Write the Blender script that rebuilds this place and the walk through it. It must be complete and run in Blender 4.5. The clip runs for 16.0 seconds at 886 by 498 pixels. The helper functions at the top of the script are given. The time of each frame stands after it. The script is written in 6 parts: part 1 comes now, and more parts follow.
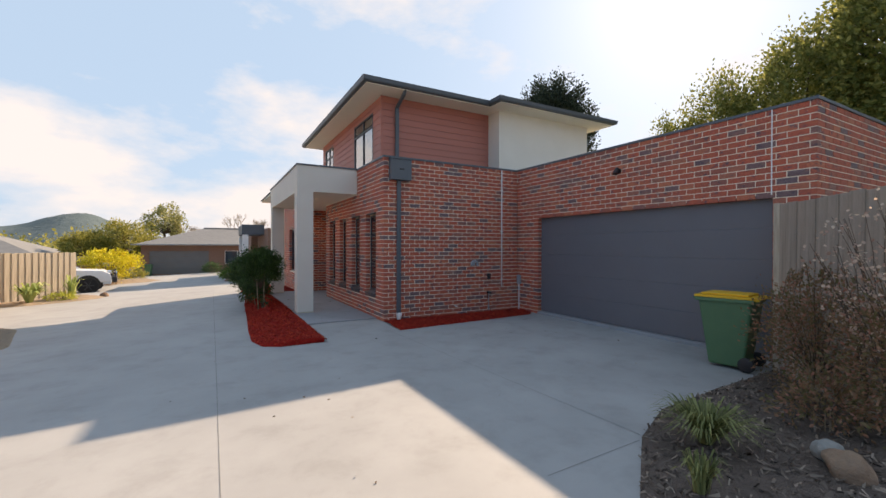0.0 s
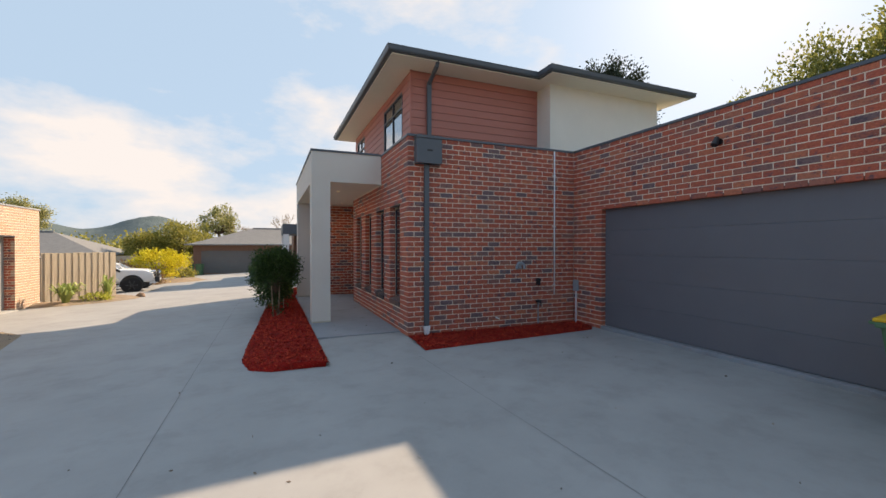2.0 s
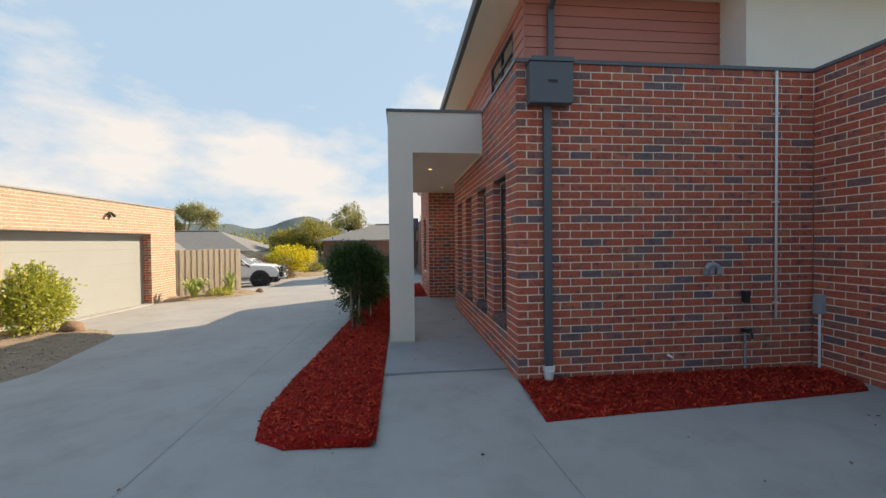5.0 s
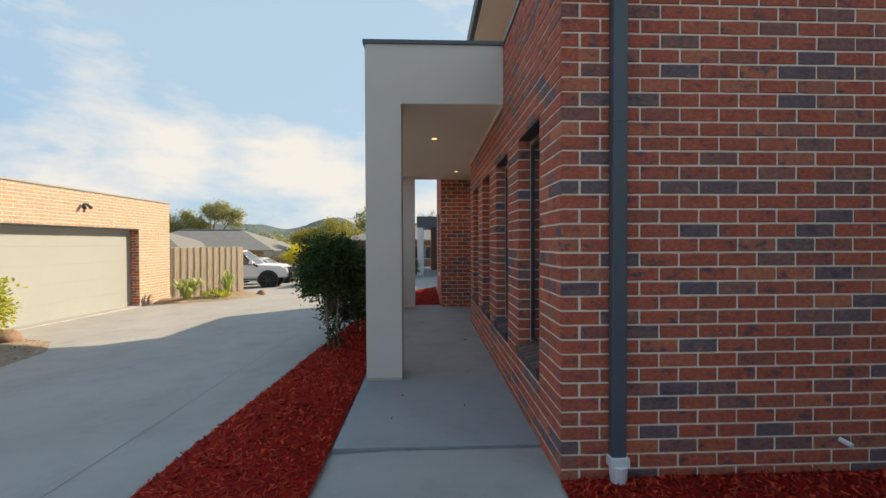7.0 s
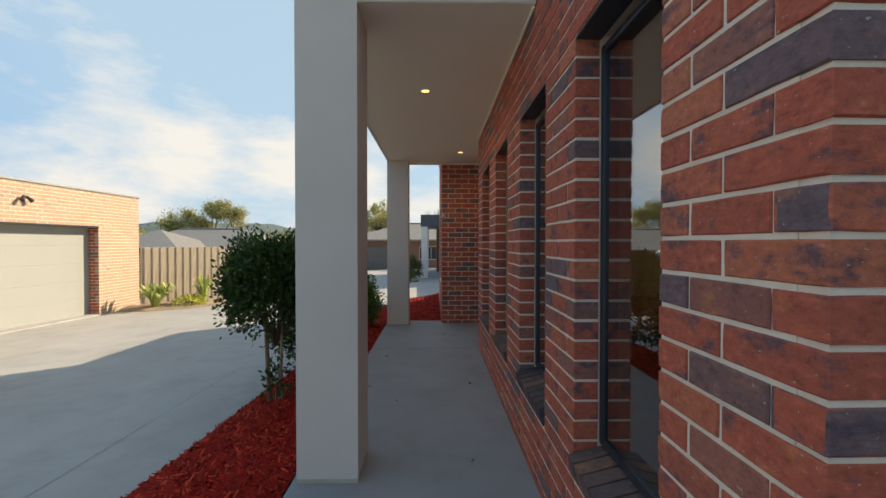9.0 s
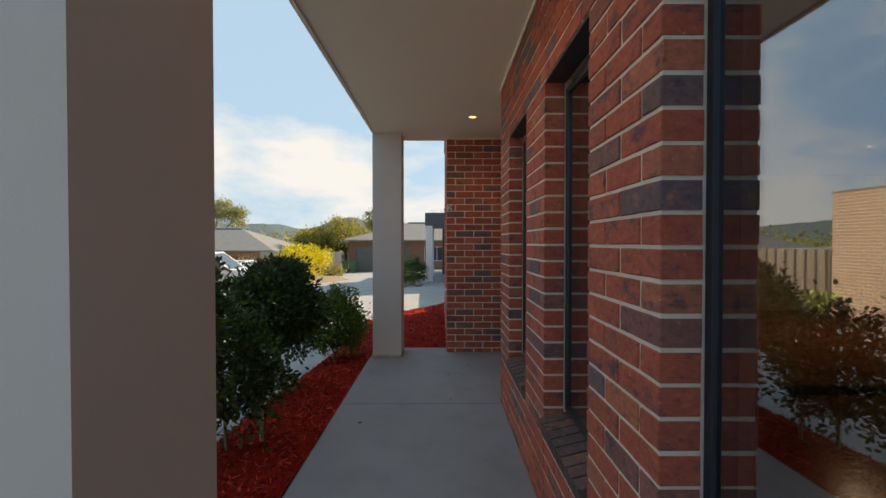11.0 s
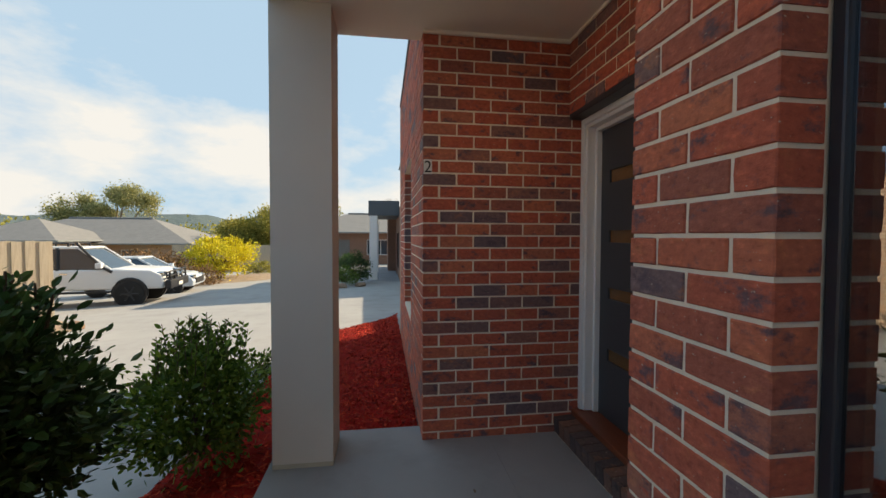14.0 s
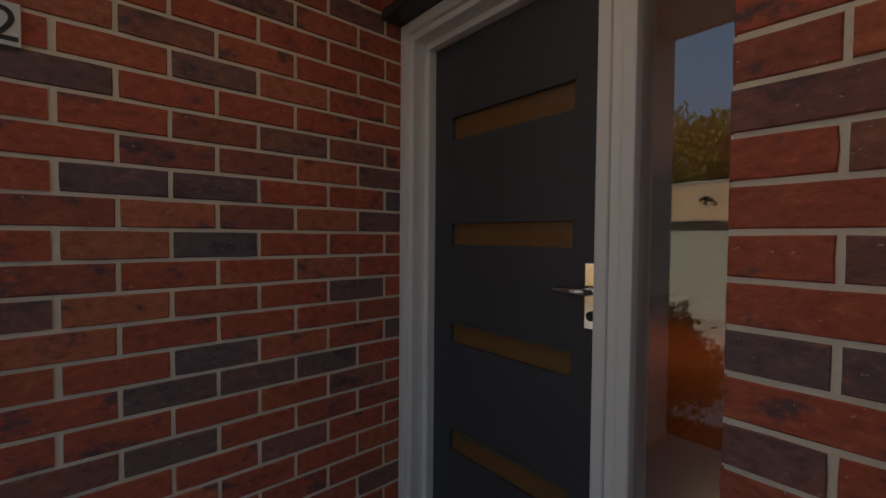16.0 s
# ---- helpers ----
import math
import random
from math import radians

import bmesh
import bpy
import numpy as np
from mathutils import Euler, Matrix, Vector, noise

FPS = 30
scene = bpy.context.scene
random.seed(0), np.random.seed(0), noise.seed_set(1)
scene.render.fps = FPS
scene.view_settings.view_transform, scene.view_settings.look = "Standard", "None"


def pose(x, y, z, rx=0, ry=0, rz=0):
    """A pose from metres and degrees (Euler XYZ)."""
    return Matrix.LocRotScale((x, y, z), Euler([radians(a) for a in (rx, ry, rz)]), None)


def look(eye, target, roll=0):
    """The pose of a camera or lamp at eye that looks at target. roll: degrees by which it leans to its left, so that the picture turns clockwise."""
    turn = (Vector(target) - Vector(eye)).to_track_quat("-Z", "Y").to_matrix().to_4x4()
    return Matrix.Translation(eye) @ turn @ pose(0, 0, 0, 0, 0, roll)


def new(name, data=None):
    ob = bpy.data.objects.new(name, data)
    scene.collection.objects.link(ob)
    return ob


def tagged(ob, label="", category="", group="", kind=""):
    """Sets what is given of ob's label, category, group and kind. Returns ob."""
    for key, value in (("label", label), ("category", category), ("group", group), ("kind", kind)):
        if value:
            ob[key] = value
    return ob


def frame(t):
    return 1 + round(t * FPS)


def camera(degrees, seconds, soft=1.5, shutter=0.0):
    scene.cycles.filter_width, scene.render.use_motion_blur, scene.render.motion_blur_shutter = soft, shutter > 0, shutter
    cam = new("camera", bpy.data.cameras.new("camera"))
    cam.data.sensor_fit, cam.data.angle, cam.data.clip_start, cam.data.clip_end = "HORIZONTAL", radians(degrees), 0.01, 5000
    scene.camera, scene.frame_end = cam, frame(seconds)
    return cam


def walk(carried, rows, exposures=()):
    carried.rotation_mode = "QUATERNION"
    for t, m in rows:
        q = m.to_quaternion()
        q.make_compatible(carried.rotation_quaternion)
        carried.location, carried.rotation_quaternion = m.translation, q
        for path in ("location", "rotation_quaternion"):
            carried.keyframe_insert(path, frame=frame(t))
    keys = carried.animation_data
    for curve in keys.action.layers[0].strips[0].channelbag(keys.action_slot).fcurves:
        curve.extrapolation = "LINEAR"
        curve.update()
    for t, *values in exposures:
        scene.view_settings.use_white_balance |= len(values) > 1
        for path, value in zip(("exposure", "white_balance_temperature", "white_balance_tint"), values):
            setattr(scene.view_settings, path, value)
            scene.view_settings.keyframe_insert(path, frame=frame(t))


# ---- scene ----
cam = camera(94.1, 16.0)
PATH = [
    (0, (-3.076, -8.067, 1.539), (-2.104, -6.319, 1.528), 0.1),
    (0.5, (-2.81, -7.731, 1.515), (-1.845, -5.979, 1.505), 0.1),
    (1, (-2.595, -7.397, 1.524), (-1.664, -5.627, 1.517), 0.2),
    (1.5, (-2.396, -7.045, 1.53), (-1.525, -5.245, 1.517), 0.2),
    (2, (-2.151, -6.698, 1.521), (-1.38, -4.853, 1.508), -0.0),
    (2.5, (-1.986, -6.344, 1.525), (-1.316, -4.459, 1.51), 0.0),
    (3, (-1.821, -5.966, 1.517), (-1.273, -4.043, 1.497), -0.1),
    (3.5, (-1.645, -5.594, 1.519), (-1.187, -3.648, 1.492), -0.3),
    (4, (-1.48, -5.162, 1.539), (-1.121, -3.195, 1.504), -0.3),
    (4.5, (-1.372, -4.751, 1.528), (-1.096, -2.771, 1.488), -0.5),
    (7, (-0.789, -2.398, 1.404), (-0.71, -0.4, 1.374), -0.2),
    (7.5, (-0.741, -1.951, 1.4), (-0.665, 0.047, 1.368), -0.1),
    (8, (-0.68, -1.48, 1.404), (-0.615, 0.518, 1.371), -0.2),
    (8.5, (-0.63, -1.05, 1.41), (-0.579, 0.95, 1.38), -0.1),
    (11, (-0.541, 1.248, 1.438), (-0.533, 3.247, 1.409), 0.0),
    (11.5, (-0.545, 1.704, 1.441), (-0.544, 3.703, 1.411), 0.0),
    (12, (-0.579, 2.206, 1.442), (-0.577, 4.206, 1.412), 0.0),
    (12.5, (-0.606, 2.602, 1.445), (-0.602, 4.601, 1.411), 0.1),
    (13, (-0.637, 3.051, 1.442), (-0.627, 5.051, 1.403), 0.1),
    (13.5, (-0.702, 3.443, 1.441), (-0.634, 5.441, 1.376), 0.1),
    (14, (-0.738, 3.852, 1.425), (-0.451, 5.83, 1.362), 0.2),
    (14.5, (-0.698, 4.233, 1.421), (-0.156, 6.157, 1.357), 0.4),
    (15, (-0.622, 4.605, 1.417), (0.184, 6.435, 1.362), 0.4),
    (15.5, (-0.486, 4.95, 1.423), (0.563, 6.652, 1.373), 0.4),
    (16, (-0.299, 5.276, 1.415), (1.01, 6.787, 1.356), 0.5),
]
walk(cam, [(t, look(eye, target, roll)) for t, eye, target, roll in PATH],
     [(0, 1.2, 7200, 18), (2.0, 1.15, 7200, 16), (4.5, 1.12, 7150, 13), (7, 1.08, 7150, 10), (11, 1.16, 7100, 9), (13.5, 1.16, 7050, 9), (14.5, 1.08, 7150, 8), (15.2, 0.95, 7200, 8), (16, 0.6, 7150, 7)])

# ---- world, sun ----
SUN = Vector((1.358, 0.82, 1.0)).normalized()
SUN_EL, SUN_AZ = math.asin(SUN.z), math.atan2(SUN.x, SUN.y)
world = bpy.data.worlds.new("sky")
world.use_nodes = True
scene.world = world


def node(tree, kind, **values):
    """A node with its settings and input values set."""
    nd = tree.nodes.new(kind)
    for k, v in values.items():
        nd.inputs[k.replace("_", " ")].default_value = v
    return nd


def make_sky():
    t = world.node_tree
    bg = t.nodes["Background"]
    sky = t.nodes.new("ShaderNodeTexSky")
    sky.sky_type, sky.sun_disc = "NISHITA", False
    sky.sun_elevation, sky.sun_rotation = SUN_EL, SUN_AZ
    sky.air_density, sky.dust_density, sky.ozone_density = 1.0, 1.6, 1.4
    co = t.nodes.new("ShaderNodeTexCoord")
    mp = t.nodes.new("ShaderNodeMapping")
    mp.inputs["Scale"].default_value = (1.0, 1.0, 2.3)
    mp.inputs["Location"].default_value = (0.35, 0.2, 0.1)
    n1 = node(t, "ShaderNodeTexNoise", Scale=2.6, Detail=9.0, Roughness=0.58, Distortion=0.0)
    ramp = t.nodes.new("ShaderNodeValToRGB")
    ramp.color_ramp.elements[0].position, ramp.color_ramp.elements[1].position = 0.45, 0.63
    xyz = t.nodes.new("ShaderNodeSeparateXYZ")
    high = t.nodes.new("ShaderNodeMapRange")
    for k, v in (("From Min", 0.15), ("From Max", 0.5), ("To Min", 0.07), ("To Max", -0.13)):
        high.inputs[k].default_value = v
    add = t.nodes.new("ShaderNodeMath")
    add.operation = "ADD"
    haze = t.nodes.new("ShaderNodeMix")
    haze.data_type = "RGBA"
    haze.inputs["Factor"].default_value = 0.94
    toward = t.nodes.new("ShaderNodeVectorMath")
    toward.operation = "DOT_PRODUCT"
    toward.inputs[1].default_value = SUN
    away = t.nodes.new("ShaderNodeMapRange")
    for k, v in (("From Min", 0.1), ("From Max", -0.35), ("To Min", 0.0), ("To Max", 1.0)):
        away.inputs[k].default_value = v
    blue = t.nodes.new("ShaderNodeMix")
    blue.data_type = "RGBA"
    blue.inputs["A"].default_value, blue.inputs["B"].default_value = (1.4, 2.0, 2.65, 1), (0.8, 1.55, 2.6, 1)
    thin = t.nodes.new("ShaderNodeMath")
    thin.operation, thin.inputs[1].default_value = "MULTIPLY_ADD", -0.1
    t.links.new(co.outputs["Generated"], toward.inputs[0])
    t.links.new(toward.outputs["Value"], away.inputs["Value"])
    t.links.new(away.outputs[0], blue.inputs["Factor"])
    t.links.new(blue.outputs["Result"], haze.inputs["B"])
    t.links.new(away.outputs[0], thin.inputs[0])
    t.links.new(high.outputs[0], thin.inputs[2])
    mix = t.nodes.new("ShaderNodeMix")
    mix.data_type = "RGBA"
    mix.inputs["B"].default_value = (2.75, 2.75, 2.75, 1)
    t.links.new(co.outputs["Generated"], mp.inputs["Vector"])
    t.links.new(co.outputs["Generated"], xyz.inputs[0])
    t.links.new(xyz.outputs["Z"], high.inputs["Value"])
    t.links.new(mp.outputs[0], n1.inputs["Vector"])
    t.links.new(n1.outputs["Fac"], add.inputs[0])
    t.links.new(thin.outputs[0], add.inputs[1])
    t.links.new(add.outputs[0], ramp.inputs[0])
    t.links.new(ramp.outputs[0], mix.inputs["Factor"])
    t.links.new(sky.outputs[0], haze.inputs["A"])
    t.links.new(haze.outputs["Result"], mix.inputs["A"])
    t.links.new(mix.outputs["Result"], bg.inputs["Color"])
    bg.inputs["Strength"].default_value = 0.15


make_sky()
sun = new("sun", bpy.data.lights.new("sun", "SUN"))
sun.data.energy, sun.data.angle, sun.data.color = 3.9, radians(0.53), (1.0, 0.84, 0.63)
sun.matrix_world = look(SUN * 60, (0, 0, 0))


# ---- materials ----
def ramp_node(t, stops):
    r = t.nodes.new("ShaderNodeValToRGB")
    el = r.color_ramp.elements
    while len(el) < len(stops):
        el.new(0.5)
    for e, (p, c) in zip(el, stops):
        e.position, e.color = p, (*c, 1)
    return r


def material(name, c1, c2=None, rough=0.7, metal=0.0, scale=6.0, fine=60.0, bump=0.2, fine_mix=0.25, spec=0.5, dist=0.01, stretch=None):
    """A surface with tone variation at two scales, in metres, and a fine relief."""
    m = bpy.data.materials.new(name)
    m.use_nodes = True
    t = m.node_tree
    b = t.nodes["Principled BSDF"]
    c2 = c2 or tuple(v * 0.8 for v in c1)
    co = t.nodes.new("ShaderNodeTexCoord")
    src = co.outputs["Object"]
    if stretch:
        mp = t.nodes.new("ShaderNodeMapping")
        mp.inputs["Scale"].default_value = stretch
        t.links.new(src, mp.inputs["Vector"])
        src = mp.outputs[0]
    n1 = node(t, "ShaderNodeTexNoise", Scale=scale, Detail=5.0, Roughness=0.6)
    n2 = node(t, "ShaderNodeTexNoise", Scale=fine, Detail=3.0, Roughness=0.6)
    t.links.new(src, n1.inputs["Vector"])
    t.links.new(src, n2.inputs["Vector"])
    add = t.nodes.new("ShaderNodeMix")
    add.inputs["Factor"].default_value = fine_mix
    t.links.new(n1.outputs["Fac"], add.inputs["A"])
    t.links.new(n2.outputs["Fac"], add.inputs["B"])
    r = ramp_node(t, [(0.3, c2), (0.7, c1)])
    t.links.new(add.outputs["Result"], r.inputs[0])
    t.links.new(r.outputs[0], b.inputs["Base Color"])
    bp = node(t, "ShaderNodeBump", Strength=bump, Distance=dist)
    t.links.new(n2.outputs["Fac"], bp.inputs["Height"])
    t.links.new(bp.outputs[0], b.inputs["Normal"])
    b.inputs["Roughness"].default_value, b.inputs["Metallic"].default_value = rough, metal
    b.inputs["Specular IOR Level"].default_value = spec
    return m


def random_value(t):
    """A random number for each object and each loose piece in it."""
    oi, ge = t.nodes.new("ShaderNodeObjectInfo"), t.nodes.new("ShaderNodeNewGeometry")
    a = t.nodes.new("ShaderNodeMath")
    a.operation = "ADD"
    f = t.nodes.new("ShaderNodeMath")
    f.operation = "FRACT"
    t.links.new(oi.outputs["Random"], a.inputs[0])
    t.links.new(ge.outputs["Random Per Island"], a.inputs[1])
    t.links.new(a.outputs[0], f.inputs[0])
    return f.outputs[0]


def brick_material(name, stops, flash=(0.035, 0.03, 0.035), flash_at=0.6, warm=(0.42, 0.17, 0.075)):
    m = bpy.data.materials.new(name)
    m.use_nodes = True
    t = m.node_tree
    b = t.nodes["Principled BSDF"]
    rv = random_value(t)
    r = ramp_node(t, stops)
    r.color_ramp.interpolation = "LINEAR"
    t.links.new(rv, r.inputs[0])
    ge = t.nodes.new("ShaderNodeNewGeometry")
    mp = t.nodes.new("ShaderNodeMapping")
    mp.inputs["Scale"].default_value = (1, 1, 1.6)
    sh = t.nodes.new("ShaderNodeCombineXYZ")
    for i in range(3):
        t.links.new(rv, sh.inputs[i])
    mul = t.nodes.new("ShaderNodeVectorMath")
    mul.operation = "MULTIPLY_ADD"
    mul.inputs[1].default_value = (7, 7, 7)
    t.links.new(sh.outputs[0], mul.inputs[0])
    t.links.new(ge.outputs["Position"], mul.inputs[2])
    t.links.new(mul.outputs[0], mp.inputs["Vector"])
    n1 = node(t, "ShaderNodeTexNoise", Scale=8.0, Detail=7.0, Roughness=0.68)
    n2 = node(t, "ShaderNodeTexNoise", Scale=130.0, Detail=3.0, Roughness=0.7)
    n3 = node(t, "ShaderNodeTexNoise", Scale=34.0, Detail=4.0, Roughness=0.65)
    for n in (n1, n2, n3):
        t.links.new(mp.outputs[0], n.inputs["Vector"])
    fl = ramp_node(t, [(flash_at - 0.03, (0, 0, 0)), (flash_at + 0.07, (0.88, 0.88, 0.88))])
    t.links.new(n1.outputs["Fac"], fl.inputs[0])
    mx = t.nodes.new("ShaderNodeMix")
    mx.data_type = "RGBA"
    mx.inputs["B"].default_value = (*flash, 1)
    t.links.new(fl.outputs[0], mx.inputs["Factor"])
    t.links.new(r.outputs[0], mx.inputs["A"])
    wm = ramp_node(t, [(0.28, (1, 1, 1)), (0.42, (0, 0, 0))])
    t.links.new(n1.outputs["Fac"], wm.inputs[0])
    mw = t.nodes.new("ShaderNodeMix")
    mw.data_type = "RGBA"
    mw.inputs["B"].default_value = (*warm, 1)
    wf = t.nodes.new("ShaderNodeMath")
    wf.operation, wf.inputs[1].default_value = "MULTIPLY", 0.6
    t.links.new(wm.outputs[0], wf.inputs[0])
    t.links.new(wf.outputs[0], mw.inputs["Factor"])
    t.links.new(mx.outputs["Result"], mw.inputs["A"])
    gr = ramp_node(t, [(0.28, (0.58, 0.52, 0.54)), (0.42, (0.9, 0.88, 0.88)), (0.58, (1.08, 1.06, 1.04)), (0.74, (1.5, 1.5, 1.45))])
    t.links.new(n3.outputs["Fac"], gr.inputs[0])
    mu = t.nodes.new("ShaderNodeMix")
    mu.data_type, mu.blend_type = "RGBA", "MULTIPLY"
    mu.inputs["Factor"].default_value = 0.9
    t.links.new(mw.outputs["Result"], mu.inputs["A"])
    t.links.new(gr.outputs[0], mu.inputs["B"])
    n4 = node(t, "ShaderNodeTexNoise", Scale=75.0, Detail=2.0, Roughness=0.5)
    t.links.new(mp.outputs[0], n4.inputs["Vector"])
    sp = ramp_node(t, [(0.715, (0, 0, 0)), (0.75, (0.8, 0.8, 0.8))])
    t.links.new(n4.outputs["Fac"], sp.inputs[0])
    ms = t.nodes.new("ShaderNodeMix")
    ms.data_type = "RGBA"
    ms.inputs["B"].default_value = (0.52, 0.42, 0.34, 1)
    t.links.new(sp.outputs[0], ms.inputs["Factor"])
    t.links.new(mu.outputs["Result"], ms.inputs["A"])
    t.links.new(ms.outputs["Result"], b.inputs["Base Color"])
    bp = node(t, "ShaderNodeBump", Strength=0.8, Distance=0.005)
    t.links.new(n3.outputs["Fac"], bp.inputs["Height"])
    bp2 = node(t, "ShaderNodeBump", Strength=0.4, Distance=0.0015)
    t.links.new(n2.outputs["Fac"], bp2.inputs["Height"])
    t.links.new(bp.outputs[0], bp2.inputs["Normal"])
    t.links.new(bp2.outputs[0], b.inputs["Normal"])
    b.inputs["Roughness"].default_value = 0.8
    return m


def leaf_material(name, dark, light, rough=0.4, through_light=0.25):
    m = bpy.data.materials.new(name)
    m.use_nodes = True
    t = m.node_tree
    b = t.nodes["Principled BSDF"]
    r = ramp_node(t, [(0.0, dark), (0.7, tuple((a + c) / 2 for a, c in zip(dark, light))), (1.0, light)])
    t.links.new(random_value(t), r.inputs[0])
    t.links.new(r.outputs[0], b.inputs["Base Color"])
    b.inputs["Roughness"].default_value = rough
    b.inputs["Specular IOR Level"].default_value = 0.3
    tr = t.nodes.new("ShaderNodeBsdfTranslucent")
    t.links.new(r.outputs[0], tr.inputs["Color"])
    mx = t.nodes.new("ShaderNodeMixShader")
    mx.inputs[0].default_value = through_light
    t.links.new(b.outputs[0], mx.inputs[1])
    t.links.new(tr.outputs[0], mx.inputs[2])
    t.links.new(mx.outputs[0], t.nodes["Material Output"].inputs["Surface"])
    return m


def glass_material(name, tint, mirror):
    """Window glass: mirror is its reflectance seen square on, rising at grazing angles."""
    m = bpy.data.materials.new(name)
    m.use_nodes = True
    t = m.node_tree
    t.nodes.remove(t.nodes["Principled BSDF"])
    tr = node(t, "ShaderNodeBsdfTransparent", Color=(*tint, 1))
    gl = node(t, "ShaderNodeBsdfGlossy", Roughness=0.0, Color=(0.95, 0.97, 1, 1))
    lw = node(t, "ShaderNodeLayerWeight", Blend=0.5)
    pw = t.nodes.new("ShaderNodeMath")
    pw.operation, pw.inputs[1].default_value = "POWER", 4.0
    fr = t.nodes.new("ShaderNodeMapRange")
    fr.inputs["To Min"].default_value = mirror
    t.links.new(lw.outputs["Facing"], pw.inputs[0])
    t.links.new(pw.outputs[0], fr.inputs["Value"])
    mx = t.nodes.new("ShaderNodeMixShader")
    t.links.new(fr.outputs[0], mx.inputs[0])
    t.links.new(tr.outputs[0], mx.inputs[1])
    t.links.new(gl.outputs[0], mx.inputs[2])
    t.links.new(mx.outputs[0], t.nodes["Material Output"].inputs["Surface"])
    return m


def glow_material(name, color, strength):
    m = bpy.data.materials.new(name)
    m.use_nodes = True
    b = m.node_tree.nodes["Principled BSDF"]
    b.inputs["Emission Color"].default_value = (*color, 1)
    b.inputs["Emission Strength"].default_value = strength
    return m


def concrete_material(name, c1, c2):
    m = material(name, c1, c2, 0.75, scale=0.7, fine=180, bump=0.12, fine_mix=0.2, dist=0.003)
    t = m.node_tree
    b = t.nodes["Principled BSDF"]
    co = t.nodes.new("ShaderNodeTexCoord")
    n = node(t, "ShaderNodeTexNoise", Scale=2.2, Detail=7.0, Roughness=0.65, Distortion=0.15)
    t.links.new(co.outputs["Object"], n.inputs["Vector"])
    r = ramp_node(t, [(0.33, (0.8, 0.79, 0.78)), (0.5, (1, 1, 1)), (0.75, (1.08, 1.08, 1.08))])
    t.links.new(n.outputs["Fac"], r.inputs[0])
    mu = t.nodes.new("ShaderNodeMix")
    mu.data_type, mu.blend_type = "RGBA", "MULTIPLY"
    mu.inputs["Factor"].default_value = 0.6
    t.links.new(b.inputs["Base Color"].links[0].from_socket, mu.inputs["A"])
    t.links.new(r.outputs[0], mu.inputs["B"])
    t.links.new(mu.outputs["Result"], b.inputs["Base Color"])
    return m


RED = (0.46, 0.106, 0.058)
M_BRICK = brick_material("red_brick", [(0.0, (0.15, 0.105, 0.115)), (0.08, (0.19, 0.11, 0.105)), (0.14, (0.32, 0.1, 0.066)), (0.27, (0.4, 0.098, 0.056)), (0.5, RED), (0.75, (0.44, 0.105, 0.058)), (0.89, (0.5, 0.155, 0.08)), (0.95, (0.34, 0.125, 0.085)), (1.0, (0.22, 0.115, 0.1))], (0.095, 0.066, 0.082), 0.575, (0.56, 0.2, 0.075))
M_TAN = brick_material("tan_brick", [(0.0, (0.36, 0.28, 0.22)), (0.25, (0.42, 0.265, 0.18)), (0.45, (0.38, 0.29, 0.23)), (0.7, (0.45, 0.29, 0.195)), (0.85, (0.4, 0.3, 0.23)), (1.0, (0.34, 0.24, 0.185))], (0.29, 0.22, 0.18), 0.62, (0.47, 0.32, 0.22))
M_BROWN = brick_material("brown_brick", [(0.0, (0.2, 0.11, 0.075)), (0.5, (0.27, 0.145, 0.095)), (1.0, (0.23, 0.13, 0.09))], (0.14, 0.09, 0.075), 0.62, (0.33, 0.18, 0.11))
M_DARKBRICK = brick_material("dark_sill_brick", [(0.0, (0.055, 0.045, 0.05)), (0.6, (0.11, 0.075, 0.07)), (1.0, (0.2, 0.1, 0.07))])
M_MORTAR = material("mortar", (0.86, 0.75, 0.6), (0.72, 0.61, 0.47), 0.95, scale=14, fine=220, bump=0.5, dist=0.003)
M_RENDER = material("beige_render", (0.65, 0.605, 0.53), (0.6, 0.555, 0.485), 0.85, scale=1.6, fine=260, bump=0.25, dist=0.002)
M_FOOT = material("stained_render", (0.5, 0.45, 0.34), (0.4, 0.36, 0.28), 0.9, scale=8, fine=120, bump=0.3)
M_SOFFIT = material("soffit_paint", (0.9, 0.84, 0.7), (0.86, 0.8, 0.67), 0.7, scale=0.9, fine=120, bump=0.04, dist=0.002)
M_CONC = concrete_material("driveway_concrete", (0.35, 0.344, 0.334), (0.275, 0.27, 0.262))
# driveway concrete again, darkened and blued to carry the portico's shade
M_SHADED_CONC = concrete_material("porch_shaded_concrete", (0.29, 0.296, 0.31), (0.23, 0.236, 0.248))
M_JOINT = material("joint_shadow", (0.2, 0.195, 0.19), None, 0.95)
M_GUN = material("gunmetal_steel", (0.09, 0.105, 0.12), (0.075, 0.09, 0.103), 0.42, scale=2, fine=40, bump=0.03)
M_DOORGREY = material("charcoal_door_paint", (0.055, 0.058, 0.066), (0.048, 0.051, 0.058), 0.5, scale=1.5, fine=90, bump=0.05)
M_GARAGE = material("charcoal_garage_panel", (0.135, 0.137, 0.152), (0.117, 0.119, 0.133), 0.5, scale=1.2, fine=120, bump=0.12, dist=0.003)
M_CREAM = material("cream_garage_panel", (0.32, 0.335, 0.325), (0.295, 0.31, 0.3), 0.5, scale=1.2, fine=60, bump=0.06)
M_WHITE = material("white_paint", (0.84, 0.82, 0.78), (0.79, 0.77, 0.73), 0.45, scale=3, fine=80, bump=0.05)
